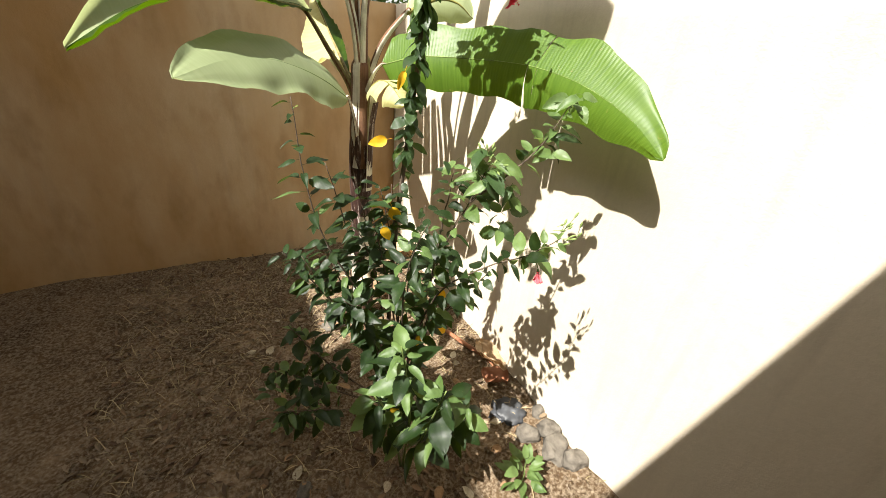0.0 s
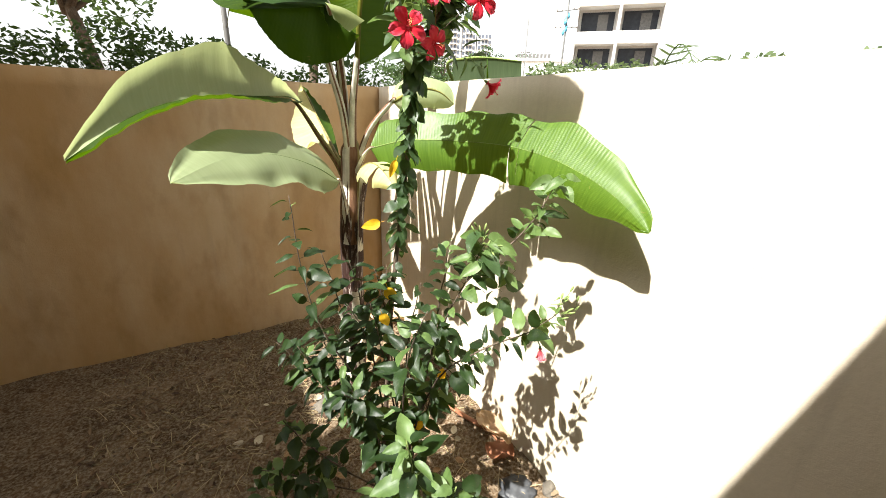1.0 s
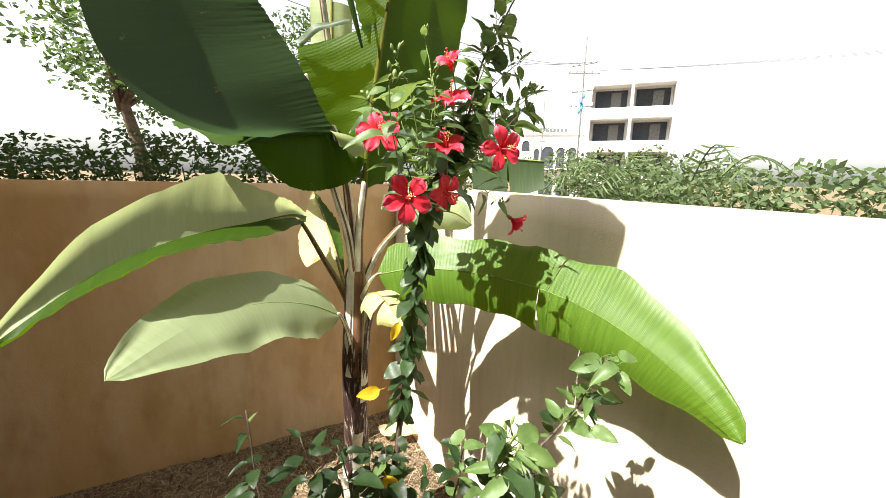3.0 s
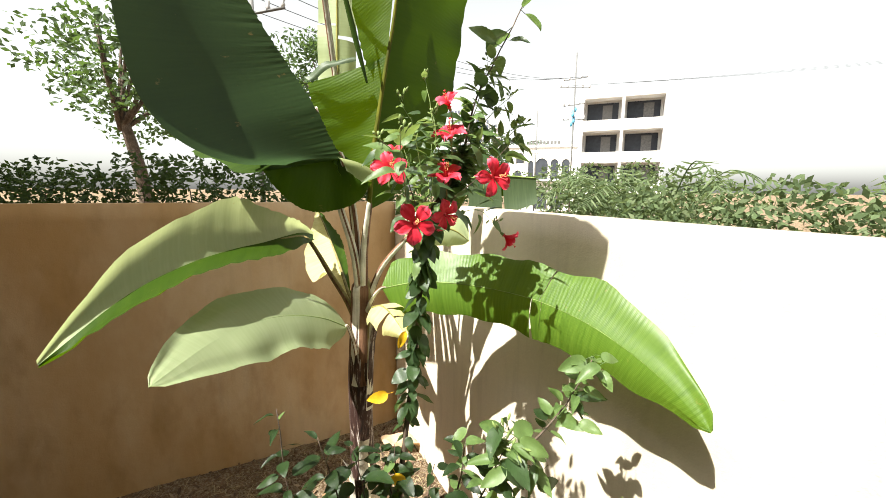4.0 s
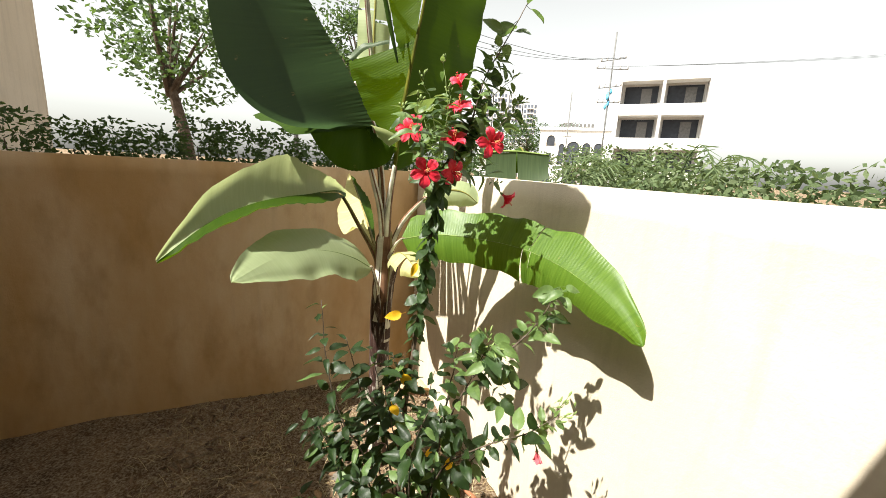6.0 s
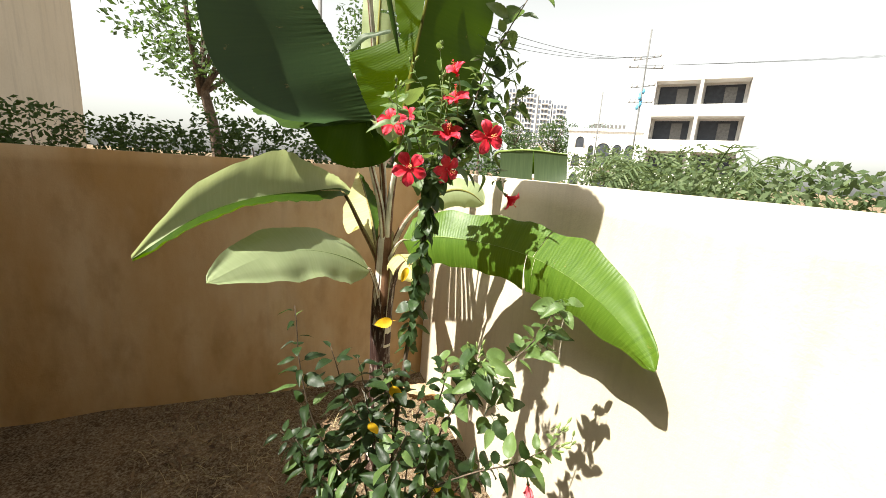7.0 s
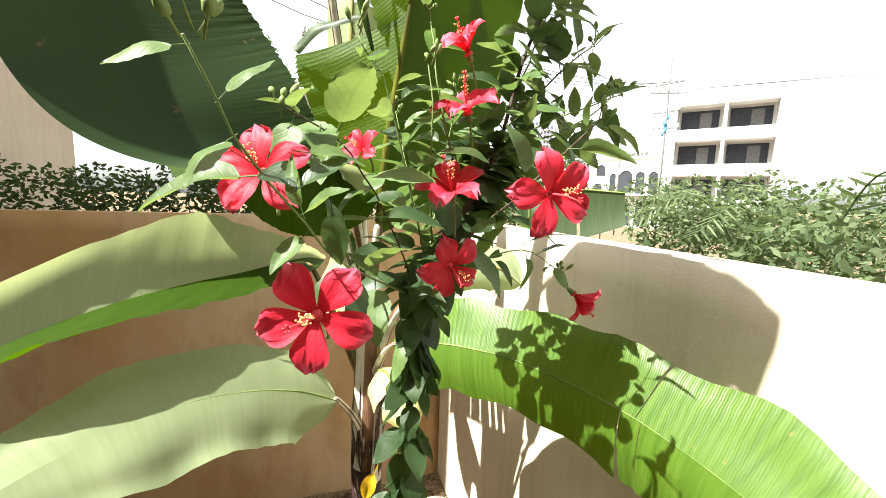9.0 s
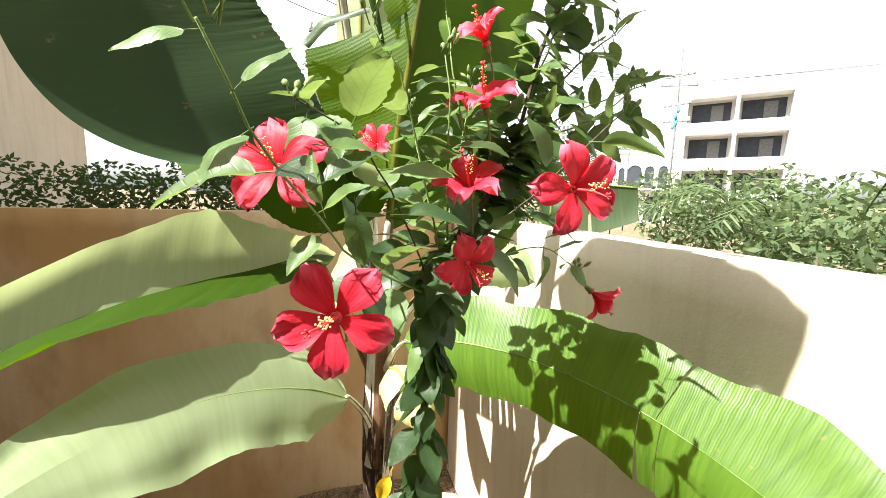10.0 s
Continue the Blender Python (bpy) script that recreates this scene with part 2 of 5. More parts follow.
def sheath_mat():
    m, nt, out = mat("sheath_fibre")
    mp = nd(nt, "Mapping", Scale=(1, 1, 0.03))
    nt.links.new(place(nt), mp.inputs[0])
    f = noisy(nt, mp.outputs[0], 70, 5, 0.7)
    c = ramp(nt, f, (0.36, (0.008, 0.005, 0.004)), (0.47, (0.045, 0.020, 0.014)), (0.56, (0.12, 0.068, 0.05)), (0.61, (0.60, 0.55, 0.50)))
    c = mixc(nt, ramp(nt, noisy(nt, place(nt), 7, 4), (0.42, (0, 0, 0)), (0.62, (0.8, 0.8, 0.8))), c, (0.045, 0.020, 0.016))
    finish(nt, out, c, 0.65, bump(nt, f, 0.9, 0.008))
    return m


SHEATH = sheath_mat()
DRYLEAF = plain_mat("dry_blade", (0.30, 0.17, 0.085), (0.62, 0.47, 0.31), 14, 0.8, 0.6, (0.5, 0.3, 0.12))
PALE_DRY = plain_mat("pale_dry_blade", (0.42, 0.31, 0.20), (0.70, 0.60, 0.45), 20, 0.85, 0.6)
RUST = plain_mat("rusty_blade", (0.16, 0.052, 0.024), (0.28, 0.12, 0.06), 18, 0.75, 0.6)
STEM = bark_mat("woody_stem", (0.055, 0.038, 0.028), (0.16, 0.12, 0.09), (1, 1, 0.3), 90)
TWIG = plain_mat("green_twig", (0.10, 0.15, 0.04), (0.18, 0.24, 0.07), 40, 0.6)
STAMEN = plain_mat("stamen_red", (0.52, 0.015, 0.03), (0.74, 0.07, 0.08), 40, 0.5)
ANTHER = plain_mat("anther", (0.78, 0.24, 0.10), (0.88, 0.48, 0.20), 40, 0.6)
STONE = plain_mat("stone", (0.045, 0.038, 0.03), (0.16, 0.14, 0.115), 26, 0.95, 1.0, None, 0.02)
BAG = plain_mat("grey_film", (0.02, 0.021, 0.025), (0.055, 0.058, 0.064), 25, 0.5, 0.8)
LITTER = loose_mat("leaf_litter", (0.05, 0.028, 0.017), (0.13, 0.075, 0.042), (0.22, 0.14, 0.08), (0.08, 0.048, 0.028), (0.34, 0.26, 0.17))
GRAVEL = loose_mat("gravel", (0.09, 0.06, 0.04), (0.18, 0.13, 0.09), (0.32, 0.26, 0.20), (0.13, 0.09, 0.06))
STRAW = loose_mat("straw", (0.30, 0.22, 0.11), (0.50, 0.40, 0.23), (0.20, 0.17, 0.08))
FARLEAF = loose_mat("far_foliage", (0.030, 0.055, 0.022), (0.06, 0.10, 0.035), (0.045, 0.075, 0.03), see=(0.12, 0.2, 0.04))
NEARLEAF = loose_mat("bush_foliage", (0.035, 0.06, 0.022), (0.085, 0.125, 0.05), (0.17, 0.21, 0.11), see=(0.22, 0.29, 0.1))
WHITEWASH = plaster_mat("white_paint", (0.74, 0.73, 0.71), (0.82, 0.81, 0.79))
CONCRETE = plaster_mat("grey_concrete", (0.42, 0.42, 0.43), (0.52, 0.52, 0.52))
DARKPANE = plain_mat("dark_opening", (0.012, 0.015, 0.022), (0.035, 0.04, 0.05), 3, 0.75, 0.1)
STEEL = plain_mat("weathered_steel", (0.07, 0.07, 0.07), (0.14, 0.135, 0.13), 8, 0.6, 0.2)
CABLE = plain_mat("black_cable", (0.02, 0.02, 0.02), (0.05, 0.05, 0.05), 8, 0.6, 0.1)
BLUE = plain_mat("blue_sheet", (0.05, 0.25, 0.45), (0.12, 0.42, 0.62), 5, 0.6, 0.2)

# ---- tools ----
WORLD = {}


def thing(name, loc, label, category, group="", kind=""):
    ob = new(name)
    ob.empty_display_size = 0.05
    ob.location = loc
    WORLD[ob.name] = Matrix.Translation(loc)
    return tagged(ob, label, category, group, kind)


def hang(ob, parent, m=None):
    """Put ob under parent, at the pose m of the world."""
    m = m or Matrix.Identity(4)
    if parent is not None:
        ob.parent = parent
        ob.matrix_parent_inverse = WORLD[parent.name].inverted()
    ob.matrix_basis = m
    WORLD[ob.name] = m
    return ob


def mesh_of(name, bm, material, smooth=True):
    me = bpy.data.meshes.new(name)
    bm.to_mesh(me)
    bm.free()
    for p in me.polygons:
        p.use_smooth = smooth
    for q in (material if isinstance(material, (list, tuple)) else [material]):
        me.materials.append(q)
    return me


def part(name, bm, material, parent, label="", smooth=True):
    ob = hang(new(name, mesh_of(name, bm, material, smooth)), parent)
    return tagged(ob, label) if label else ob


def lone(name, bm, material, label, category, group="", kind="", smooth=True):
    return tagged(part(name, bm, material, None, "", smooth), label, category, group, kind)


def tube(bm, pts, radii, sides=7, flat=1.0, close=True):
    pts = [Vector(p) for p in pts]
    rings, side = [], None
    for k, p in enumerate(pts):
        d = (pts[min(k + 1, len(pts) - 1)] - pts[max(k - 1, 0)]).normalized()
        if side is None:
            side = d.cross(Vector((0.3, -0.9, 0.2))).normalized()
        side = (side - d * side.dot(d)).normalized()
        up = d.cross(side)
        r = radii[k] if isinstance(radii, (list, tuple)) else radii
        rings.append([bm.verts.new(p + side * math.cos(a) * r + up * math.sin(a) * r * flat) for a in (2 * math.pi * i / sides for i in range(sides))])
    for a, b in zip(rings, rings[1:]):
        for i in range(sides):
            bm.faces.new((a[i], a[(i + 1) % sides], b[(i + 1) % sides], b[i]))
    if close:
        bm.faces.new(rings[0][::-1])
        bm.faces.new(rings[-1])
    return rings


def curve(keys, n):
    """n points on a smooth line through keys."""
    P = [Vector(k) for k in keys]
    P = [P[0] * 2 - P[1]] + P + [P[-1] * 2 - P[-2]]
    out = []
    for i in range(n):
        s = i / (n - 1) * (len(P) - 3)
        k = min(int(s), len(P) - 4)
        t = s - k
        a, b, c, d = P[k:k + 4]
        out.append(0.5 * (2 * b + (c - a) * t + (2 * a - 5 * b + 4 * c - d) * t * t + (3 * b - a - 3 * c + d) * t ** 3))
    return out


def box(bm, lo, hi):
    v = [bm.verts.new((x, y, z)) for x in (lo[0], hi[0]) for y in (lo[1], hi[1]) for z in (lo[2], hi[2])]
    for f in ((0, 1, 3, 2), (4, 6, 7, 5), (0, 4, 5, 1), (2, 3, 7, 6), (0, 2, 6, 4), (1, 5, 7, 3)):
        bm.faces.new([v[i] for i in f])
    return v


def turned(p, along, normal, s=1.0, sx=1.0):
    """A pose at p whose y runs along and whose z leans to normal."""
    y = Vector(along).normalized()
    x = y.cross(Vector(normal))
    x = x.normalized() if x.length > 1e-4 else y.orthogonal().normalized()
    z = x.cross(y)
    return Matrix(((x.x * s * sx, y.x * s, z.x * s, p[0]), (x.y * s * sx, y.y * s, z.y * s, p[1]), (x.z * s * sx, y.z * s, z.z * s, p[2]), (0, 0, 0, 1)))


rnd = random.Random(7)


def near(v, s):
    return Vector(v) + Vector((rnd.gauss(0, s), rnd.gauss(0, s), rnd.gauss(0, s)))


# ---- setting ----
WALL_X, WALL_Y, WALL_H = 1.405, 3.47, 1.951


def ground_height(x, y):
    d = max(abs(x - 0.6), abs(y - 1.2))
    k = max(0.0, min(1.0, (9.0 - d) / 3.0))
    z = 0.035 * noise.noise((x * 1.7, y * 1.7, 0.3)) + 0.018 * noise.noise((x * 6, y * 6, 2.0)) + 0.010 * noise.noise((x * 19, y * 19, 5.0))
    if x < WALL_X:
        z += 0.05 * max(0, 1 - (WALL_X - x) / 0.25) * (1 if y < 1.5 else 0.4)
    return k * (z + 0.075) - (1 - k) * 0.02


def ground():
    xs = [-700, -250, -90, -40, -18, -9, -6, -4.5, -3.5, -2.6, -1.9, -1.4, -1.0, -0.7] + [-0.5 + 0.024 * i for i in range(85)] + [1.6, 2.0, 2.8, 4, 6, 9, 14, 24, 50, 120, 300, 700]
    ys = [-700, -250, -90, -40, -18, -9, -5, -3.5, -2.4, -1.6, -1.0, -0.5, 0.0, 0.3, 0.5] + [0.6 + 0.024 * i for i in range(118)] + [3.6, 4.2, 5.2, 7, 10, 15, 26, 50, 120, 300, 700]
    bm = bmesh.new()
    rows = [[bm.verts.new((x, y, ground_height(x, y))) for x in xs] for y in ys]
    for a, b in zip(rows, rows[1:]):
        for i in range(len(xs) - 1):
            bm.faces.new((a[i], a[i + 1], b[i + 1], b[i]))
    lone("ground", bm, SOIL, "bare brown garden soil with grit and dry litter", "ground", kind="structure")


def wall(name, lo, hi, label, material=PLASTER):
    bm = bmesh.new()
    box(bm, lo, hi)
    long_x = hi[0] - lo[0] > hi[1] - lo[1]
    bmesh.ops.subdivide_edges(bm, edges=[e for e in bm.edges if abs((e.verts[0].co - e.verts[1].co)[0 if long_x else 1]) > 1], cuts=60)
    bmesh.ops.subdivide_edges(bm, edges=[e for e in bm.edges if abs((e.verts[0].co - e.verts[1].co).z) > 1], cuts=20)
    for v in bm.verts:
        w = 0.006 * noise.noise(v.co * 1.1)
        v.co += Vector((0 if long_x else w, w if long_x else 0, 0.004 * noise.noise(v.co * 0.9) if v.co.z > 1.5 else 0))
    bmesh.ops.bevel(bm, geom=[e for e in bm.edges if e.calc_face_angle(0) > 1.2], offset=0.004, segments=2, affect="EDGES")
    lone(name, bm, material, label, "wall", kind="structure")


ground()
wall("wall_east", (WALL_X, -1.45, -0.2), (WALL_X + 0.13, WALL_Y + 0.13, WALL_H), "cream plastered garden wall in patchy sunlight")
wall("wall_north", (-2.2, WALL_Y, -0.2), (WALL_X, WALL_Y + 0.13, WALL_H), "cream plastered garden wall with brown blotches", BROWNED)
# unseen walls added on the west and south; heights set the shade
wall("wall_west", (-2.33, -1.45, -0.2), (-2.2, 1.15, 4.8), "unseen ochre wall added to block light", OCHRE)
wall("wall_west_low", (-2.33, 1.15, -0.2), (-2.2, WALL_Y + 0.13, 4.2), "unseen lower ochre wall added to block sun", OCHRE)
# added tall block out of view; keeps sun off the north wall
wall("wall_neighbour", (-5.2, 1.98, -0.2), (-2.34, 7.0, 8.5), "unseen tall wall added to shade the north wall")
wall("wall_south", (-2.2, -1.45, -0.2), (WALL_X, -1.32, 9.0), "unseen ochre wall added to block light", OCHRE)
# slab added overhead, never in view, to hold back skylight
bm = bmesh.new()
box(bm, (-2.2, -1.32, 3.10), (WALL_X + 0.13, 0.12, 3.24))
bmesh.ops.bevel(bm, geom=bm.edges[:], offset=0.008, segments=2, affect="EDGES")
lone("roof_overhang", bm, OCHRE, "unseen slab added overhead to block skylight", "roof", kind="structure", smooth=False)

# ---- banana plant ----
def blade(keys, width, lean, droop, pieces, n=44, across=9, side_normal=(0, 0, 1), wave=0.012, seed=1, swell=0.07, taper=0.28):
    """A banana blade along the midrib keys. width: metres of each half. lean: degrees that the whole blade is turned about its
    midrib. droop: (left, right) degrees that each half hangs. pieces: (left, right) lists of (from, to, extra droop)."""
    line = curve(keys, n + 1)
    total = [0.0]
    for a, b in zip(line, line[1:]):
        total.append(total[-1] + (b - a).length)
    bm = bmesh.new()
    uv = bm.loops.layers.uv.new("uv")
    r = random.Random(seed)

    def at(s):
        f = max(0, min(1, s)) * n
        k = min(int(f), n - 1)
        p = line[k].lerp(line[k + 1], f - k)
        d = (line[min(k + 2, n)] - line[max(k - 1, 0)]).normalized()
        return p, d, total[k] + (total[k + 1] - total[k]) * (f - k)

    def half(s):
        return width * min(1.0, (max(0.0, s) / swell) ** 0.6) * min(1.0, (max(0.0, 1.0 - s) / taper) ** 0.62)

    for sign, hangs, plan in ((-1, droop[0], pieces[0]), (1, droop[1], pieces[1])):
        for s0, s1, extra in plan:
            steps = max(3, int((s1 - s0) * n) + 1)
            grid, tags = [], []
            fray = [r.uniform(-0.012, 0.012) for _ in range(steps + 1)]
            for i in range(steps + 1):
                s = s0 + (s1 - s0) * i / steps
                p, d, u = at(s)
                side = d.cross(Vector(side_normal)).normalized() * sign
                up = (side.cross(d) * sign).normalized()
                row, tag = [], []
                for j in range(across + 1):
                    v = j / across
                    w = half(s) * v * (1 + fray[i] * 1.2 * v)
                    a = radians(-lean * sign - (hangs + extra) * (0.35 + 0.65 * v))
                    gap = (0.5 - i / steps) * 0.004 * v * v * (1 if 0.02 < s0 or s1 < 0.98 else 0)
                    rip = 0.5 * wave * math.sin(u * 31 + sign + seed) * v + wave * 1.4 * noise.noise((u * 5, v * 2, seed))
                    q = p + side * w * math.cos(a) + up * (w * math.sin(a) + rip * v) + d * (gap + 0.10 * w)
                    row.append(bm.verts.new(q))
                    tag.append((u, sign * w))
                grid.append(row)
                tags.append(tag)
            for i in range(steps):
                for j in range(across):
                    ids = ((i, j), (i + 1, j), (i + 1, j + 1), (i, j + 1))
                    if sign < 0:
                        ids = ids[::-1]
                    try:
                        f = bm.faces.new([grid[a][b] for a, b in ids])
                    except ValueError:
                        continue
                    for loop, (a, b) in zip(f.loops, ids):
                        loop[uv].uv = tags[a][b]
    return bm, line


def banana_leaf(plant, petiole, keys, width, lean=0, droop=(10, 10), pieces=None, material=None, rib=0.011, side_normal=(0, 0, 1), label="", wave=0.012, seed=1, thick=0.017, swell=0.07, taper=0.28, skin=None):
    """Petiole, blade and midrib; the midrib is part of the blade."""
    pieces = pieces or ([(0, 1, 0)], [(0, 1, 0)])
    bm, line = blade(keys, width, lean, droop, pieces, side_normal=side_normal, wave=wave, seed=seed, swell=swell, taper=taper)
    b = part("leaf_blade", bm, material or BAN, plant, label)
    bm = bmesh.new()
    m = len(line)
    tube(bm, [p + Vector((0, 0, -0.002)) for p in line], [rib * (1 - 0.85 * k / (m - 1)) for k in range(m)], 7)
    part("midrib", bm, skin or MIDRIB, b, "" if skin else "pale yellowish midrib")
    if petiole:
        pts = curve(petiole + [keys[0], Vector(keys[0]).lerp(Vector(keys[1]), 0.15)], 18)
        bm = bmesh.new()
        tube(bm, pts, [thick + (rib - thick) * k / 17 for k in range(18)], 12, 0.75)
        bm.faces.ensure_lookup_table()
        for k, f in enumerate(bm.faces):
            f.material_index = 1 if (k + seed) % 12 in (0, 1, 5, 8) else 0
        part("petiole", bm, [PETIOLE, PETIOLE_EDGE], plant)
    return b


def sheet(rail_a, rail_b, bow, parent, material, label, n=30, m=12, fray=0.006, wave=0.008, seed=1, name="leaf_blade"):
    """A bowed piece of blade between two rails, with its fibres running from one to the other and a frayed outer edge."""
    r = random.Random(seed)
    A, B = curve(rail_a, n + 1), curve(rail_b, n + 1)
    bm = bmesh.new()
    uv = bm.loops.layers.uv.new("uv")
    along, grid = [0.0], []
    for i in range(n + 1):
        if i:
            along.append(along[-1] + (A[i] - A[i - 1]).length)
        across = B[i] - A[i]
        d = (A[min(i + 1, n)] - A[max(i - 1, 0)]).normalized()
        nrm = across.cross(d).normalized()
        out = across.normalized() * r.uniform(-fray, fray)
        row = []
        for j in range(m + 1):
            v = j / m
            p = A[i] + across * v + out * v ** 3 + nrm * (4 * bow * v * (1 - v) + wave * v * noise.noise((along[-1] * 9, v * 2, seed)) + 0.35 * wave * v * math.sin(along[-1] * 70 + seed))
            row.append(bm.verts.new(p))
        grid.append(row)
    for i in range(n):
        for j in range(m):
            ids = ((i, j), (i + 1, j), (i + 1, j + 1), (i, j + 1))
            f = bm.faces.new([grid[a][b] for a, b in ids])
            for loop, (a, b) in zip(f.loops, ids):
                loop[uv].uv = (along[a], 0.02 + 0.25 * b / m)
    return part(name, bm, material, parent, label)


banana = thing("banana_plant", (0.80, 2.42, 0), "young banana plant with torn green leaves and a fibrous brown stem", "banana plant")
bm = bmesh.new()
spine = curve([(0.805, 2.44, -0.05), (0.795, 2.36, 0.5), (0.765, 2.25, 1.15), (0.768, 2.215, 1.42), (0.772, 2.20, 1.62)], 40)
rings = tube(bm, spine, [0.066 - 0.026 * (k / 39) ** 0.8 for k in range(40)], 22)
for k, ring in enumerate(rings):
    for i, v in enumerate(ring):
        c = spine[k]
        out_way = (v.co - c)
        v.co = c + out_way * (1 + 0.10 * noise.noise((i * 0.8, k * 0.10, 1)) + 0.07 * math.sin(i * 2.2 + k * 0.14))
part("pseudostem", bm, SHEATH, banana)
# the leaf bases that wrap its neck
bm = bmesh.new()
neck = curve([(0.765, 2.25, 1.15), (0.768, 2.215, 1.42), (0.772, 2.20, 1.60), (0.773, 2.195, 1.66)], 24)
tube(bm, neck, [0.0525 - 0.008 * k / 23 - 0.020 * max(0, k - 17) / 6 + 0.004 * noise.noise((k * 0.3, 0, 4)) for k in range(24)], 16, 1.0, False)
bm.faces.ensure_lookup_table()
for k, f in enumerate(bm.faces):
    f.material_index = (1, 1, 2, 1, 0, 1, 2, 1)[k % 16 // 2]
part("sheath", bm, [PETIOLE, PETIOLE_EDGE, OLIVERIB], banana, "pale and brown leaf bases round the neck")
# old sheaths wrapped round the stem
for k in range(9):
    a0, z0 = rnd.uniform(2.6, 5.8), rnd.uniform(0.05, 1.2)
    h = rnd.uniform(0.25, 0.5)
    bm = bmesh.new()
    grid = []
    for i in range(13):
        z = z0 + h * i / 12
        c = spine[min(39, int(z / 1.62 * 39))]
        row = []
        for j in range(6):
            a = a0 + (j - 2.5) * 0.17 * (1 - 0.35 * i / 12)
            r = (0.071 - 0.023 * z / 1.6) + 0.012 * rnd.random() * (i / 12) ** 2 + (0.03 * (i / 12) ** 4)
            row.append(bm.verts.new((c.x + r * math.cos(a), c.y + r * math.sin(a), z)))
        grid.append(row)
    for a, b in zip(grid, grid[1:]):
        for j in range(5):
            bm.faces.new((a[j], a[j + 1], b[j + 1], b[j]))
    part("sheath", bm, (SHEATH, PETIOLE)[k % 2 == 0], banana)

# a dried leaf that hangs from the lower stem
hanging = sheet([(0.695, 2.08, 0.555), (0.735, 2.09, 0.630), (0.775, 2.10, 0.668), (0.815, 2.10, 0.655)], [(0.712, 2.05, 0.572), (0.770, 2.05, 0.607), (0.825, 2.05, 0.585), (0.875, 2.07, 0.515)], 0.022, banana, PALE_DRY, "pale curled dry leaf hanging by the stem", 24, 8, 0.008, 0.02, seed=51, name="dry_leaf")
bm = bmesh.new()
tube(bm, curve([(0.792, 2.34, 0.80), (0.785, 2.24, 0.79), (0.778, 2.14, 0.72), (0.775, 2.10, 0.667)], 14), [0.007 - 0.004 * k / 13 for k in range(14)], 7)
part("stalk", bm, DRYLEAF, hanging)
# the upright leaf, seen from below with the light in it
banana_leaf(banana, [(0.775, 2.20, 1.45), (0.772, 2.15, 1.78)], [(0.780, 2.10, 1.96), (0.798, 2.07, 2.21), (0.836, 2.05, 2.465), (0.868, 2.03, 2.66), (0.905, 1.99, 2.95), (0.97, 1.86, 3.35), (1.05, 1.6, 3.65)], 0.37, 0, (10, 8),
            ([], [(0.0, 1.0, 2)]), BAN, 0.011, (0.16, -1.0, 0.06), "broad upright green blade glowing against the sun", seed=3, thick=0.022, swell=0.2, skin=BROWNRIB)
# its torn left half, coloured brighter as if backlit: the lower piece with a rolled pale edge, and the strip beside the
# midrib
sheet([(0.776, 2.085, 2.06), (0.793, 2.072, 2.21), (0.817, 2.055, 2.338), (0.834, 2.048, 2.464), (0.845, 2.042, 2.55)], [(0.672, 2.10, 2.09), (0.632, 2.10, 2.183), (0.598, 2.10, 2.272), (0.573, 2.10, 2.359), (0.562, 2.12, 2.435)], 0.03, banana, BAN_GLOW, "torn half of the upright blade with raised veins", 110, 12, 0.003, seed=4)
sheet([(0.575, 2.085, 2.428), (0.632, 2.055, 2.479), (0.722, 2.025, 2.509)], [(0.552, 2.10, 2.446), (0.620, 2.075, 2.502), (0.724, 2.04, 2.528)], -0.004, banana, BAN_DUSTY, "pale rolled edge of the torn blade", 40, 6, 0.003, seed=6, name="leaf_fold")
sheet([(0.849, 2.052, 2.535), (0.860, 2.052, 2.623), (0.872, 2.042, 2.75), (0.885, 2.02, 2.93)], [(0.778, 2.06, 2.49), (0.756, 2.07, 2.560), (0.735, 2.08, 2.673), (0.70, 2.08, 2.93)], 0.012, banana, BAN_GLOW, "upper strip of the torn blade", 18, 6, seed=7)
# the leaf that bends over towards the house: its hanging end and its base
sheet([(0.46, 2.00, 2.125), (0.30, 1.95, 2.125), (0.17, 1.91, 2.18), (0.09, 1.89, 2.29), (0.06, 1.88, 2.44), (0.05, 1.88, 2.62)], [(0.668, 2.05, 2.158), (0.626, 2.05, 2.234), (0.573, 2.04, 2.337), (0.503, 2.04, 2.445), (0.440, 2.03, 2.535), (0.365, 2.02, 2.655)], -0.03, banana, BAN_SHADE, "waxy hanging end of a bent leaf, coloured dark as if shaded, with a frayed edge", 110, 12, 0.003, 0.0, seed=5)
sheet([(0.246, 2.06, 2.436), (0.346, 2.08, 2.355), (0.432, 2.10, 2.263), (0.513, 2.11, 2.206), (0.585, 2.12, 2.196), (0.647, 2.12, 2.198), (0.699, 2.10, 2.168), (0.751, 2.07, 2.118)], [(0.249, 1.98, 2.281), (0.335, 2.02, 2.197), (0.398, 2.06, 2.094), (0.478, 2.09, 1.998), (0.564, 2.11, 1.958), (0.658, 2.12, 1.964), (0.741, 2.10, 2.0), (0.786, 2.06, 2.075)], 0.02, banana, BAN, "olive green base of the bent leaf", 110, 10, 0.0018, seed=9)
sheet([(0.646, 2.03, 2.162), (0.713, 2.0, 2.145), (0.776, 1.97, 2.110)], [(0.682, 2.05, 2.116), (0.711, 2.04, 2.092), (0.734, 2.03, 2.074)], -0.012, banana, BAN_PALE, "pale folded edge of the bent leaf", 12, 6, 0.002, 0.003, seed=8, name="leaf_fold")
bm = bmesh.new()
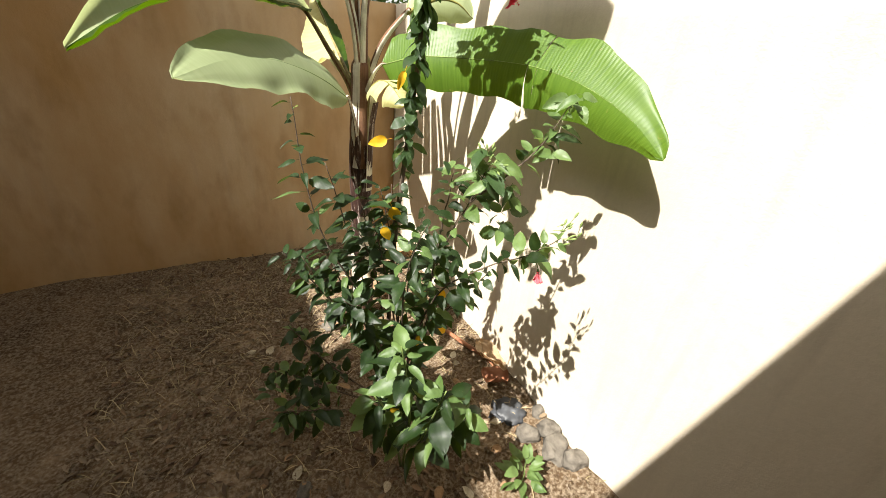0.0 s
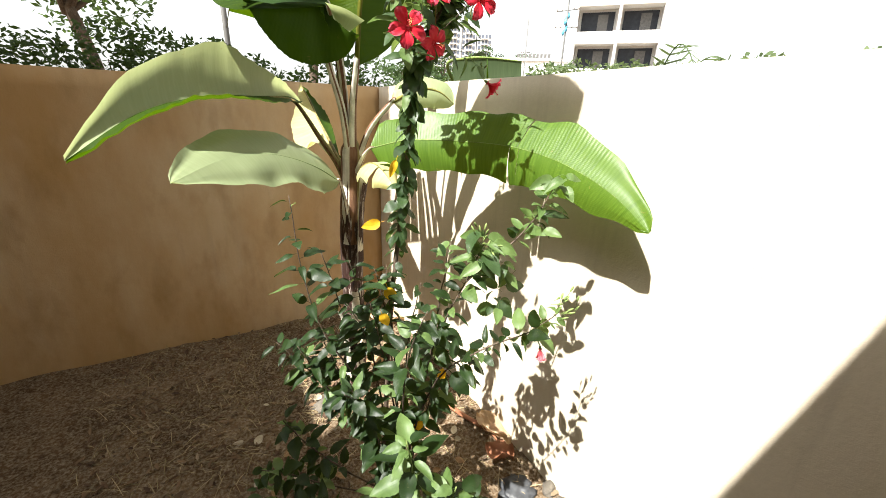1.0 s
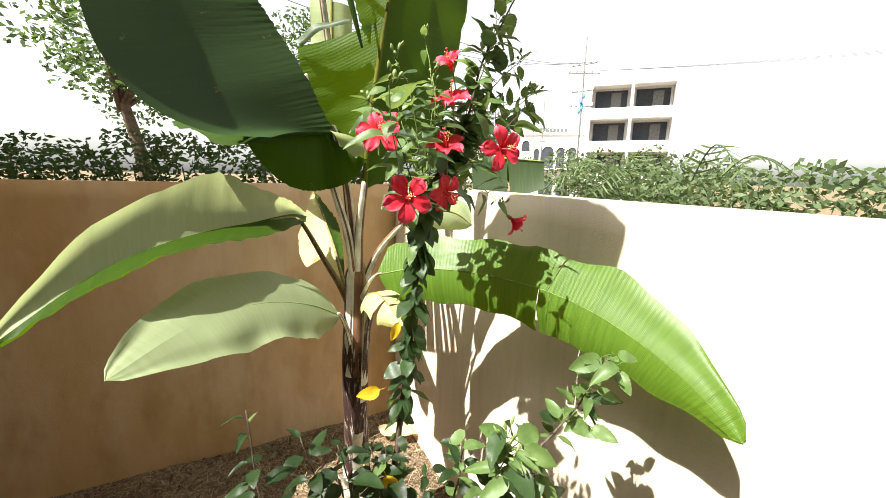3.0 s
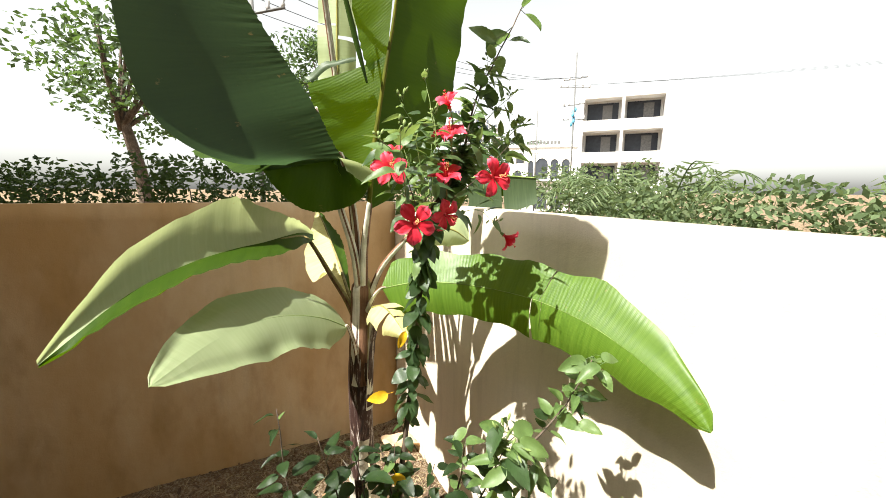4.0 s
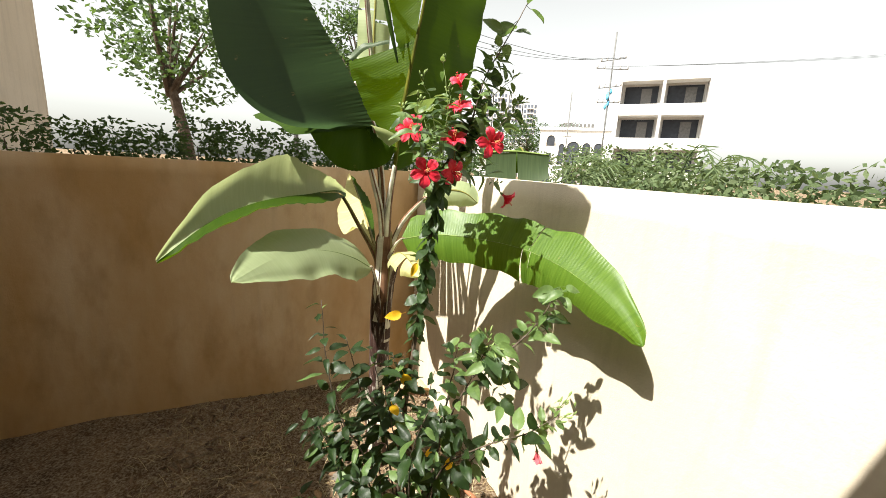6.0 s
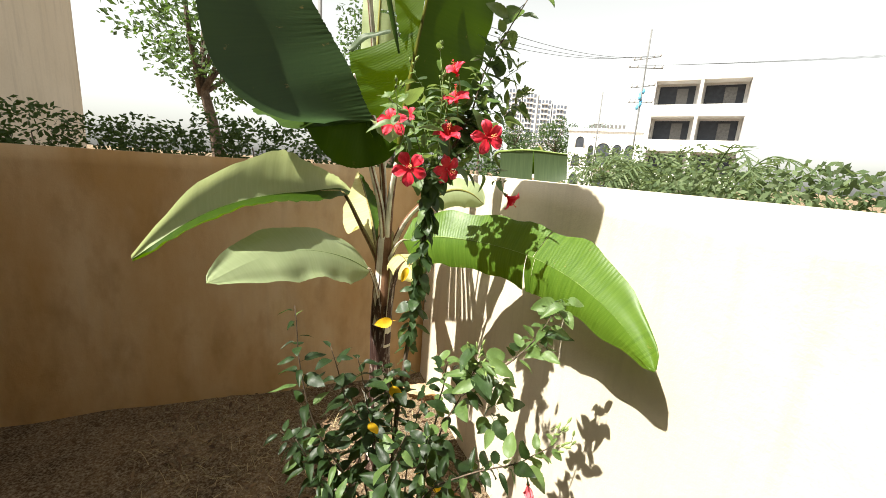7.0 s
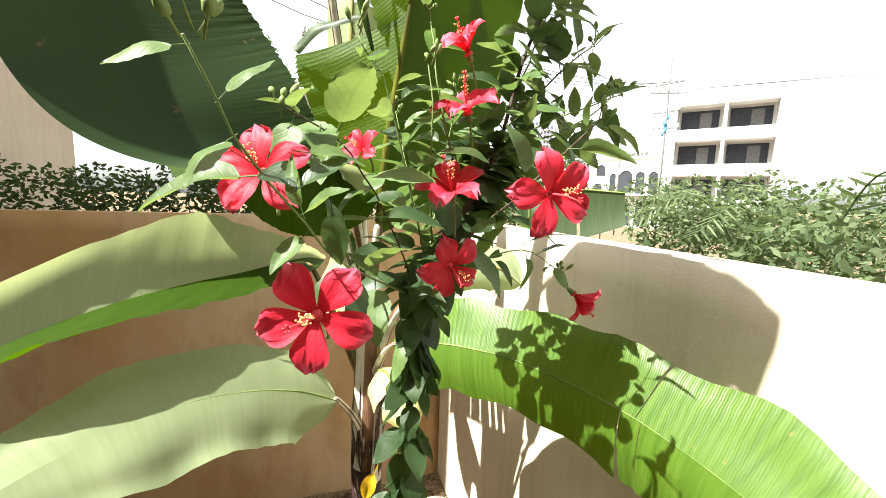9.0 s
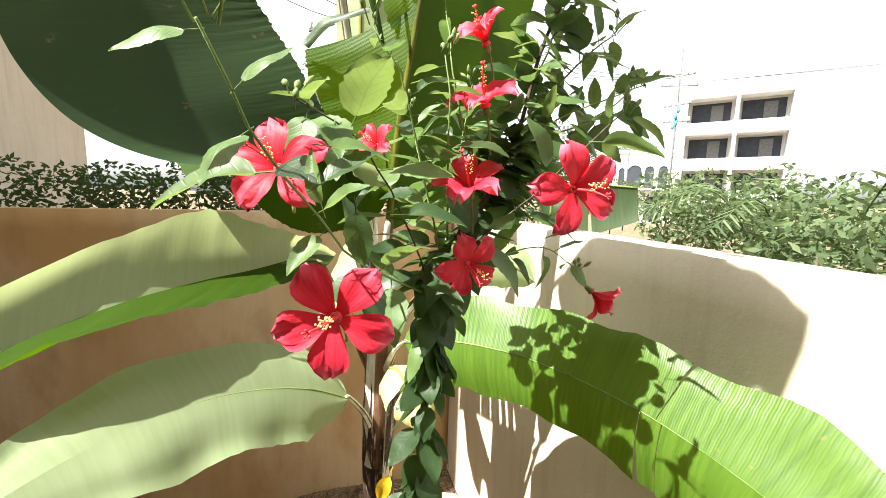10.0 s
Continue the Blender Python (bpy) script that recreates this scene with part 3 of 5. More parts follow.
tube(bm, curve([(0.772, 2.21, 1.45), (0.735, 2.16, 1.75), (0.680, 2.14, 1.95), (0.652, 2.13, 2.05), (0.632, 2.125, 2.18), (0.58, 2.06, 2.34)], 26), [0.021 - 0.016 * k / 25 for k in range(26)], 12, 0.75)
bm.faces.ensure_lookup_table()
for k, f in enumerate(bm.faces):
    f.material_index = 1 if k % 12 in (2, 3, 8) else 0
part("petiole", bm, [PETIOLE, PETIOLE_EDGE], banana)


def patch(corners, bow, parent, material, label, n=8):
    """A bowed piece of leaf between four corners."""
    a, b, c, d = (Vector(q) for q in corners)
    nrm = (b - a).cross(d - a).normalized()
    bm = bmesh.new()
    uv = bm.loops.layers.uv.new("uv")
    grid = [[bm.verts.new(a.lerp(b, i / n).lerp(d.lerp(c, i / n), j / n) + nrm * bow * (4 * (j / n) * (1 - j / n))) for i in range(n + 1)] for j in range(n + 1)]
    for j in range(n):
        for i in range(n):
            ids = ((j, i), (j, i + 1), (j + 1, i + 1), (j + 1, i))
            f = bm.faces.new([grid[p][q] for p, q in ids])
            for loop, (p, q) in zip(f.loops, ids):
                loop[uv].uv = (q / n * (b - a).length, p / n * (d - a).length)
    return part("leaf_fold", bm, material, parent, label)


strip_bm = bmesh.new()
tube(strip_bm, curve([(0.652, 2.02, 2.852), (0.692, 2.01, 2.682), (0.714, 2.0, 2.581), (0.732, 1.99, 2.499), (0.751, 1.99, 2.428)], 20), [0.004 + 0.009 * math.sin(math.pi * min(1, 0.12 + k / 22)) for k in range(20)], 8, 0.35)
part("leaf_strip", strip_bm, BAN, banana, "dark twisted strip torn from the upright leaf")
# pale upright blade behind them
banana_leaf(banana, [(0.775, 2.22, 1.5), (0.755, 2.25, 1.95)], [(0.73, 2.28, 2.30), (0.716, 2.30, 2.50), (0.725, 2.32, 2.73), (0.737, 2.34, 2.93), (0.753, 2.34, 3.2)], 0.085, 6, (16, 24), ([(0, .5, 0), (.51, 1, 6)], [(0, .44, 0), (.455, 1, -5)]), BAN_PALE, 0.008, (-0.35, -0.9, 0.1), "upright blade coloured pale as if in full sun", seed=61, thick=0.015, swell=0.2)
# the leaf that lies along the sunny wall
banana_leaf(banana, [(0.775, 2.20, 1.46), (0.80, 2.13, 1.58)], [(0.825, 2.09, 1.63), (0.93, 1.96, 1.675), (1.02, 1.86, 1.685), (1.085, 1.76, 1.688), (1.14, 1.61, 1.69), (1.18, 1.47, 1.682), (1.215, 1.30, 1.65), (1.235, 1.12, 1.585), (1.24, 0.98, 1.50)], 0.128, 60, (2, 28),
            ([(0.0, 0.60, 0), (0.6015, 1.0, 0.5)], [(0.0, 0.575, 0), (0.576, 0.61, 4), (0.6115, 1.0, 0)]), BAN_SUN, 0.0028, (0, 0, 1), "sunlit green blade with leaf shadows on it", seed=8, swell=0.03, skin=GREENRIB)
# the pale leaf low on the stem
banana_leaf(banana, [(0.765, 2.27, 1.20), (0.72, 2.15, 1.37)], [(0.668, 2.04, 1.497), (0.570, 1.98, 1.567), (0.459, 1.90, 1.620), (0.344, 1.80, 1.650), (0.225, 1.68, 1.645), (0.11, 1.55, 1.61)], 0.125, 0, (4, 8), ([(0, 1, 0)], [(0, 1, 0)]), BAN_PALE, 0.003, (0.25, -0.66, 0.72), "green blade coloured pale as if sunlit", seed=11, thick=0.013, swell=0.20, taper=0.34, skin=GREENRIB)
# the leaf behind the stem, half yellow; its sun and shade are in the colours
rib_old = [(0.733, 3.04, 1.921), (0.752, 2.92, 1.833), (0.767, 2.76, 1.716), (0.764, 2.65, 1.673), (0.756, 2.54, 1.637), (0.735, 2.29, 1.565)]
old = sheet(rib_old, [(0.728, 3.04, 1.915), (0.671, 2.90, 1.806), (0.609, 2.76, 1.671), (0.623, 2.58, 1.574), (0.679, 2.55, 1.620), (0.714, 2.31, 1.562)], -0.008, banana, BAN_OLD, "yellowing half of a pointed blade, coloured bright as if sunlit", 40, 8, 0.005, seed=13)
sheet(rib_old, [(0.738, 3.03, 1.915), (0.800, 2.94, 1.826), (0.832, 2.85, 1.758), (0.822, 2.72, 1.700), (0.805, 2.60, 1.648), (0.745, 2.29, 1.566)], 0.010, banana, BAN, "half of the pointed blade coloured dark as if shaded", 40, 6, 0.005, seed=14)
bm = bmesh.new()
tube(bm, curve(rib_old + [(0.755, 2.23, 1.48)], 24), [0.003 + 0.006 * k / 23 for k in range(24)], 7)
part("midrib", bm, OLIVERIB, old)
# arching leaf: sunlit top and shaded underside are told apart by colour
fold_line = [(-0.10, 1.66, 1.66), (0.03, 1.83, 1.76), (0.16, 1.98, 1.81), (0.289, 2.13, 1.828), (0.388, 2.25, 1.831), (0.491, 2.40, 1.837), (0.570, 2.50, 1.838), (0.632, 2.57, 1.818)]
arching = sheet(fold_line, [(-0.105, 1.665, 1.668), (0.025, 1.87, 1.87), (0.17, 2.06, 1.965), (0.301, 2.20, 2.012), (0.395, 2.30, 1.970), (0.491, 2.40, 1.929), (0.570, 2.50, 1.884), (0.638, 2.60, 1.826)], 0.012, banana, BAN_PALE, "arching half blade coloured pale as if sunlit", 40, 8, 0.004, seed=17)
sheet(fold_line, [(-0.10, 1.655, 1.655), (0.05, 1.66, 1.75), (0.16, 1.70, 1.805), (0.265, 1.80, 1.826), (0.352, 1.92, 1.818), (0.443, 2.07, 1.810), (0.525, 2.20, 1.815), (0.602, 2.36, 1.815)], -0.010, banana, BAN, "underside of the arching blade coloured dark as if shaded", 40, 6, 0.003, seed=18)
bm = bmesh.new()
tube(bm, curve([(0.764, 2.235, 1.40), (0.745, 2.235, 1.47), (0.712, 2.25, 1.555), (0.660, 2.33, 1.662), (0.600, 2.42, 1.790), (0.560, 2.44, 1.825), (0.46, 2.34, 1.83)], 28), [0.020 - 0.015 * k / 27 for k in range(28)], 10, 0.7)
bm.faces.ensure_lookup_table()
for k, f in enumerate(bm.faces):
    f.material_index = 1 if k % 10 in (1, 6) else 0
part("petiole", bm, [OLIVERIB, PETIOLE_EDGE], banana)
# short leaf towards the corner and its browned end
banana_leaf(banana, [(0.78, 2.20, 1.50), (0.84, 2.14, 1.70)], [(0.93, 2.08, 1.83), (1.03, 2.02, 1.885), (1.11, 1.98, 1.88), (1.18, 1.96, 1.83)], 0.085, 20, (20, 45), None, BAN_PALE, 0.009, (-0.3, -0.5, 0.8), "short pale blade with a browned edge", seed=19)
# torn old leaf hanging from the neck
banana_leaf(banana, None, [(0.79, 2.12, 1.54), (0.80, 2.02, 1.575), (0.81, 1.92, 1.565), (0.84, 1.84, 1.50)], 0.085, 0, (30, 30), ([(0, .5, 0), (.52, .7, 14), (.73, 1, 5)], [(0, .6, 5), (.63, 1, 20)]), BAN_OLD, 0.006, (-0.3, -0.3, 1), "torn cream coloured old blade", seed=23)
# leaf added out of view, arching over towards the house, to shade the wall
banana_leaf(banana, [(0.77, 2.205, 1.55), (0.715, 2.20, 2.2), (0.63, 2.10, 2.76)], [(0.56, 1.90, 3.06), (0.515, 1.72, 3.17), (0.48, 1.5, 3.22), (0.46, 1.3, 3.21), (0.45, 1.13, 3.15)], 0.125, 0, (4, 4), ([(0, 1, 0)], [(0, 0.93, 0)]), BAN, 0.009, (0, 0, 1), "unseen green blade added overhead to shade the wall", seed=31, thick=0.014, swell=0.2, taper=0.04)
# torn leaf added towards the corner, mostly hidden; its slits shape the wall's shadow
banana_leaf(banana, [(0.765, 2.215, 1.5), (0.74, 2.16, 1.9)], [(0.68, 2.10, 2.16), (0.57, 2.26, 2.25), (0.49, 2.43, 2.30), (0.43, 2.62, 2.31), (0.39, 2.84, 2.26), (0.37, 3.02, 2.18)], 0.37, 0, (20, 6),
            ([(0, .36, 0)], [(0, .095, 2), (.115, .17, -2), (.19, .245, 3), (.27, .38, 0), (.395, .52, 2), (.53, .86, 0)]), BAN, 0.009, (0, 0, 1), "mostly hidden green blade in strips, added to shade the wall", seed=53, swell=0.05, taper=0.2)

# ---- hibiscus leaves, flowers and buds ----
def leaf_mesh(name, material, width, cup, curl, teeth, seed):
    """A pointed toothed leaf, y from 0 to 1, with its stalk."""
    r = random.Random(seed)
    bm = bmesh.new()
    n, rows = 14, []
    for i in range(n + 1):
        s = i / n
        w = width * math.sin(math.pi * s ** 0.74) ** 0.62 * (1 - 0.35 * s ** 5) * (1 + (teeth if i % 2 else -teeth) * (s > 0.35)) if 0 < i < n else 0.008
        z = -curl * s * s + 0.02 * math.sin(s * 9 + seed)
        rows.append([bm.verts.new((x * w, s, z + cup * abs(x) ** 1.5 * w + (0.02 * math.sin(7 * s + 3 * x + seed) * abs(x)))) for x in (-1, -0.5, 0, 0.5, 1)])
    for a, b in zip(rows, rows[1:]):
        for j in range(4):
            bm.faces.new((a[j], a[j + 1], b[j + 1], b[j]))
    uv = bm.loops.layers.uv.new("uv")
    for f in bm.faces:
        for loop in f.loops:
            loop[uv].uv = loop.vert.co.xy
    st = [bm.verts.new(q) for q in ((-0.012, -0.28, 0.05), (0.012, -0.28, 0.05), (0.012, 0.02, 0.0), (-0.012, 0.02, 0.0), (0, -0.28, 0.035), (0, 0.02, -0.015))]
    for q in ((0, 1, 2, 3), (1, 4, 5, 2), (4, 0, 3, 5)):
        bm.faces.new([st[k] for k in q])
    return mesh_of(name, bm, material)


def leaf_set(material, widths):
    return [leaf_mesh("leaf", material, w, c, b, t, k) for k, (w, c, b, t) in enumerate(widths)]


SHAPES = [(0.25, 0.30, 0.22, 0.04), (0.28, 0.15, 0.35, 0.06), (0.22, 0.45, 0.10, 0.04), (0.31, 0.22, 0.28, 0.06), (0.26, -0.15, 0.40, 0.05), (0.19, 0.5, 0.5, 0.03)]
OVALS = [(0.31, 0.12, 0.15, 0.0), (0.34, 0.20, 0.30, 0.0), (0.29, -0.10, 0.25, 0.0), (0.33, 0.05, 0.10, 0.0)]
ROUND = leaf_set(HIB, OVALS)
WIDE = leaf_set(SHRUB, [(0.36, 0.20, 0.30, 0.03), (0.40, 0.10, 0.20, 0.04), (0.33, 0.30, 0.40, 0.03)])
SHRUB_LEAVES = leaf_set(SHRUB, SHAPES)
DARK, FRESH, YELLOW = leaf_set(HIB, SHAPES), leaf_set(HIB_FRESH, SHAPES), leaf_set(HIB_YELLOW, SHAPES)


def add_leaf(plant, p, along, size, meshes=None, normal=None, name="leaf", label=""):
    me = rnd.choice(meshes or DARK)
    n = Vector(normal) if normal else near((-0.25, -0.15, 1.0), 0.35)
    along = Vector(along).normalized()
    ob = hang(new(name, me), plant, turned(Vector(p) + along * 0.25 * size, along, n, size, rnd.uniform(0.85, 1.15)))
    return tagged(ob, label) if label else ob


def leafy(plant, keys, count, size, spread=0.75, hang_down=0.25, fresh=0.2, start=0.15, lift=0.35, outward=False, meshes=None):
    """Leaves set round the line of a branch."""
    line = curve(keys, 60)
    for k in range(count):
        s = start + (1 - start) * (k + rnd.random()) / count
        i = min(58, int(s * 59))
        p, d = line[i], (line[i + 1] - line[i]).normalized()
        a = k * 2.4 + rnd.uniform(-0.5, 0.5)
        q = d.orthogonal().normalized()
        side = q * math.cos(a) + d.cross(q) * math.sin(a)
        along = side * spread + d * lift + Vector((0, 0, -hang_down * rnd.uniform(0.3, 1.6)))
        tip = s > 0.85
        add_leaf(plant, p, along, size * rnd.uniform(0.65, 1.2) * (0.7 if tip else 1), FRESH if rnd.random() < (fresh * (2.2 if tip else 1)) else (meshes or DARK), near(side + Vector((0, 0, 0.45)), 0.3) if outward else None)


def branch(plant, keys, r0, r1, material=None, n=16, name="branch"):
    bm = bmesh.new()
    pts = curve(keys, n)
    tube(bm, [p + Vector((0.004 * noise.noise(p * 30), 0.004 * noise.noise(p * 31 + Vector((5, 0, 0))), 0)) for p in pts], [r0 + (r1 - r0) * k / (n - 1) for k in range(n)], 6)
    return part(name, bm, material or STEM, plant)


def rosette(plant, p, count, size, fresh):
    """Leaves that spread from the end of a shoot and bend down."""
    for k in range(count):
        a = 2.4 * k + rnd.uniform(-0.4, 0.4)
        out_way = Vector((math.cos(a), math.sin(a), rnd.uniform(-0.75, 0.25)))
        add_leaf(plant, near(p, 0.018), out_way, size * rnd.uniform(0.7, 1.15), FRESH if rnd.random() < fresh else DARK, near((-0.3, -0.55, 0.8), 0.3))


def petal_mesh(seed, material):
    r = random.Random(seed)
    bm = bmesh.new()
    n, rows = 8, []
    for i in range(n + 1):
        s = i / n
        w = 0.05 + 0.285 * math.sin(math.pi * 0.5 * min(1, s / 0.72)) ** 1.6 * (1 if s < 0.72 else math.sqrt(max(0.0, 1 - ((s - 0.72) / 0.29) ** 2)))
        row = []
        for j in range(7):
            x = (j - 3) / 3
            z = 0.30 * s ** 0.8 - 0.38 * s ** 3 + 0.10 * abs(x) ** 2 * s + 0.115 * s * s * math.sin(6.5 * x + seed * 2 + 5 * s) + 0.06 * s ** 3 * math.sin(15 * x + seed)
            row.append(bm.verts.new((x * w + 0.05 * s, s - 0.06 * x * x * s, z + 0.02 * r.random() * s)))
        rows.append(row)
    for a, b in zip(rows, rows[1:]):
        for j in range(6):
            bm.faces.new((a[j], a[j + 1], b[j + 1], b[j]))
    return mesh_of("petal", bm, material)


WITHERED = plain_mat("withered_petal", (0.42, 0.045, 0.075), (0.62, 0.15, 0.17), 6, 0.7, 0.3)
PETALS = [petal_mesh(k, PETAL) for k in range(4)]
DULL_PETALS = [petal_mesh(k, WITHERED) for k in range(4)]


def stamen_meshes():
    bm = bmesh.new()
    line = curve([(0, 0, 0), (0, 0.02, 0.35), (0.01, 0.06, 0.68), (0.02, 0.13, 0.95)], 12)
    tube(bm, line, [0.035 - 0.02 * k / 11 for k in range(12)], 6)
    tube(bm, [(0, 0, -0.02), (0, 0, 0.05), (0, 0, 0.08)], [0.15, 0.11, 0.04], 10)      # the deep red throat
    for k in range(5):
        a = 2 * math.pi * k / 5
        e = line[-1]
        tube(bm, [e, e + Vector((0.06 * math.cos(a), 0.06 * math.sin(a), 0.10))], [0.008, 0.018], 5)
    a_mesh = mesh_of("stamen_column", bm, STAMEN)
    bm = bmesh.new()
    r = random.Random(4)
    for k in range(34):
        i = r.randrange(5, 11)
        a = r.uniform(0, 6.3)
        p = line[i] + Vector((math.cos(a), math.sin(a), 0.3)) * r.uniform(0.05, 0.09)
        bmesh.ops.create_icosphere(bm, subdivisions=1, radius=0.020, matrix=Matrix.Translation(p))
    return a_mesh, mesh_of("anther_cluster", bm, ANTHER)


COLUMN, ANTHERS = stamen_meshes()
bm = bmesh.new()
tube(bm, [(0, 0, -0.30), (0, 0, -0.22), (0, 0, -0.10), (0, 0, -0.02)], [0.03, 0.085, 0.10, 0.11], 8)
CALYX = mesh_of("calyx", bm, TWIG)


def flower(plant, p, face, size, stalk_from=None, openness=1.0, label="", petals=PETALS):
    """A five-petalled flower at p that faces along face; its petals, column and anthers are its pieces."""
    face = Vector(face).normalized()
    bm = bmesh.new()
    back = Vector(p) - face * 0.30 * size
    root = Vector(stalk_from) if stalk_from else back - face * 0.4 * size + Vector((0, 0, -0.6 * size))
    tube(bm, curve([root, root.lerp(back, 0.55) - face * 0.15 * size, back], 8), 0.0016, 6)
    f = part("flower", bm, TWIG, plant, label or "open coral red flower with five petals")
    base = turned(p, face.orthogonal(), face, size)
    turn0 = rnd.uniform(0, 1.2)
    for k in range(5):
        m = base @ Matrix.Rotation(turn0 + k * 2 * math.pi / 5 + rnd.uniform(-0.1, 0.1), 4, "Z") @ Matrix.Rotation(radians(78 * (1 - openness)) + rnd.uniform(-0.12, 0.2), 4, "X")
        hang(new("petal", petals[(k + int(turn0 * 10)) % 4]), f, m)
    hang(new("stamen_column", COLUMN), f, base @ Matrix.Rotation(rnd.uniform(0, 6), 4, "Z"))
    hang(new("anther_cluster", ANTHERS), f, base @ Matrix.Rotation(rnd.uniform(0, 6), 4, "Z"))
    hang(new("calyx", CALYX), f, base)
    return f


def bud(plant, p, way, size):
    way = Vector(way).normalized()
    bm = bmesh.new()
    p = Vector(p)
    tube(bm, [p, p + way * size * 0.55, p + way * size * 0.6, p + way * size * 0.8, p + way * size * 0.95, p + way * size * 1.05], [0.0008, 0.0008, 0.0026, 0.0036, 0.0024, 0.0005], 6)
    part("bud", bm, TWIG, plant)


# ---- the flowering hibiscus ----
hib = thing("hibiscus_tree", (0.69, 1.62, 0), "tall hibiscus with coral red flowers and a leafy stem", "hibiscus")
main = [(0.71, 1.67, -0.03), (0.705, 1.65, 0.5), (0.715, 1.605, 1.035), (0.74, 1.58, 1.385), (0.765, 1.56, 1.685), (0.775, 1.54, 1.935), (0.845, 1.53, 2.06), (0.897, 1.54, 2.157), (0.935, 1.54, 2.30), (1.000, 1.54, 2.420), (1.08, 1.54, 2.56), (1.15, 1.54, 2.70)]
branch(hib, main[:8], 0.012, 0.0040, STEM, 50, "main_stem")
branch(hib, main[7:], 0.0034, 0.0011, STEM, 24, "shoot")
leafy(hib, main[6:9], 40, 0.066, 0.8, 0.25, 0.3, 0.1, 0.25)
leafy(hib, main[3:7], 98, 0.058, 0.55, 0.75, 0.05, 0.0, 0.0, True, ROUND)
leafy(hib, main[4:7], 52, 0.062, 0.6, 0.7, 0.10, 0.2, 0.0, True, ROUND)
leafy(hib, main[2:5], 34, 0.048, 0.7, 0.5, 0.05, 0.0, 0.1, True, ROUND)
leafy(hib, main[6:8], 70, 0.058, 0.7, 0.2, 0.3, 0.0)
leafy(hib, main[6:10], 44, 0.064, 0.85, 0.2, 0.42, 0.0)
leafy(hib, main[9:], 9, 0.088, 0.8, 0.25, 0.08, 0.0)


def flowering_branch(keys, count, size):
    branch(hib, keys, 0.0016, 0.0008, TWIG if size < 0.08 else STEM, 12)
    leafy(hib, keys, int(1.02 * count), size * 0.88, 0.8, 0.2, 0.46, 0.05, 0.45)
    for k in range(4):
        bud(hib, near(keys[-1], 0.004), near((0, 0, 1), 0.5), rnd.uniform(0.018, 0.034))


flowering_branch([(0.775, 1.54, 1.905), (0.72, 1.5, 2.035), (0.66, 1.45, 2.125), (0.595, 1.395, 2.155)], 20, 0.085)
flowering_branch([(0.785, 1.54, 1.965), (0.74, 1.49, 2.105), (0.71, 1.47, 2.205), (0.675, 1.46, 2.255)], 9, 0.07)
flowering_branch([(0.79, 1.54, 1.965), (0.86, 1.47, 2.045), (0.92, 1.43, 2.115), (1.005, 1.44, 2.185)], 18, 0.081)
flowering_branch([(0.81, 1.53, 2.085), (0.88, 1.51, 2.14), (0.95, 1.5, 2.185), (1.02, 1.49, 2.215), (1.07, 1.485, 2.235)], 9, 0.07)
flowering_branch([(0.78, 1.54, 1.935), (0.87, 1.55, 1.97), (0.97, 1.57, 1.985), (1.06, 1.6, 1.94)], 11, 0.072)
flowering_branch([(0.775, 1.54, 1.915), (0.7, 1.45, 1.965), (0.65, 1.36, 2.005), (0.595, 1.25, 2.085), (0.57, 1.2, 2.145)], 15, 0.062)
flowering_branch([(0.79, 1.53, 2.005), (0.77, 1.47, 2.105), (0.765, 1.45, 2.175), (0.76, 1.46, 2.235)], 7, 0.06)
flowering_branch([(0.82, 1.53, 2.125), (0.79, 1.52, 2.225), (0.785, 1.54, 2.30), (0.785, 1.56, 2.345)], 5, 0.055)
flowering_branch([(0.785, 1.54, 1.965), (0.82, 1.61, 2.085), (0.85, 1.65, 2.185), (0.87, 1.67, 2.265)], 20, 0.078)
flowering_branch([(0.785, 1.54, 1.965), (0.78, 1.62, 2.065), (0.77, 1.67, 2.155), (0.76, 1.7, 2.225)], 20, 0.078)
flowering_branch([(0.79, 1.54, 1.985), (0.88, 1.59, 2.045), (0.96, 1.62, 2.085), (1.02, 1.63, 2.115)], 16, 0.072)
flowering_branch([(0.905, 1.54, 2.18), (0.96, 1.53, 2.24), (1.01, 1.53, 2.29), (1.05, 1.53, 2.32)], 16, 0.066)
flowering_branch([(0.915, 1.54, 2.22), (0.95, 1.55, 2.30), (0.98, 1.56, 2.37), (0.99, 1.56, 2.42)], 14, 0.064)
flowering_branch([(0.90, 1.54, 2.16), (0.97, 1.52, 2.17), (1.03, 1.52, 2.20), (1.08, 1.52, 2.24)], 14, 0.062)
FLOWERS = [  # place, face, radius, openness
    ((0.630, 1.275, 1.977), (-0.25, -0.95, 0.10), 0.049, 0.97),
    ((0.793, 1.455, 1.982), (0.15, -0.85, -0.25), 0.052, 0.95),
    ((0.873, 1.352, 2.078), (0.05, -1.0, 0.0), 0.055, 0.9),
    ((0.820, 1.475, 2.184), (-0.35, -0.35, 0.75), 0.054, 0.75),
    ((0.821, 1.484, 2.262), (-0.45, -0.30, 0.60), 0.046, 0.5),
    ((0.790, 1.440, 2.076), (-0.30, -0.45, 0.80), 0.052, 0.75),
    ((0.590, 1.310, 2.085), (-0.25, -0.85, 0.35), 0.043, 0.9),
    ((0.690, 1.55, 2.135), (-0.60, -0.60, 0.35), 0.036, 0.7),
]
for p, face, size, wide in FLOWERS:
    flower(hib, p, face, 0.94 * size, None, wide)
flower(hib, (1.086, 1.587, 1.899), (0.55, -0.45, -0.55), 0.052, (1.05, 1.60, 1.945), 0.4, "half-closed coral red flower hanging on a twig")
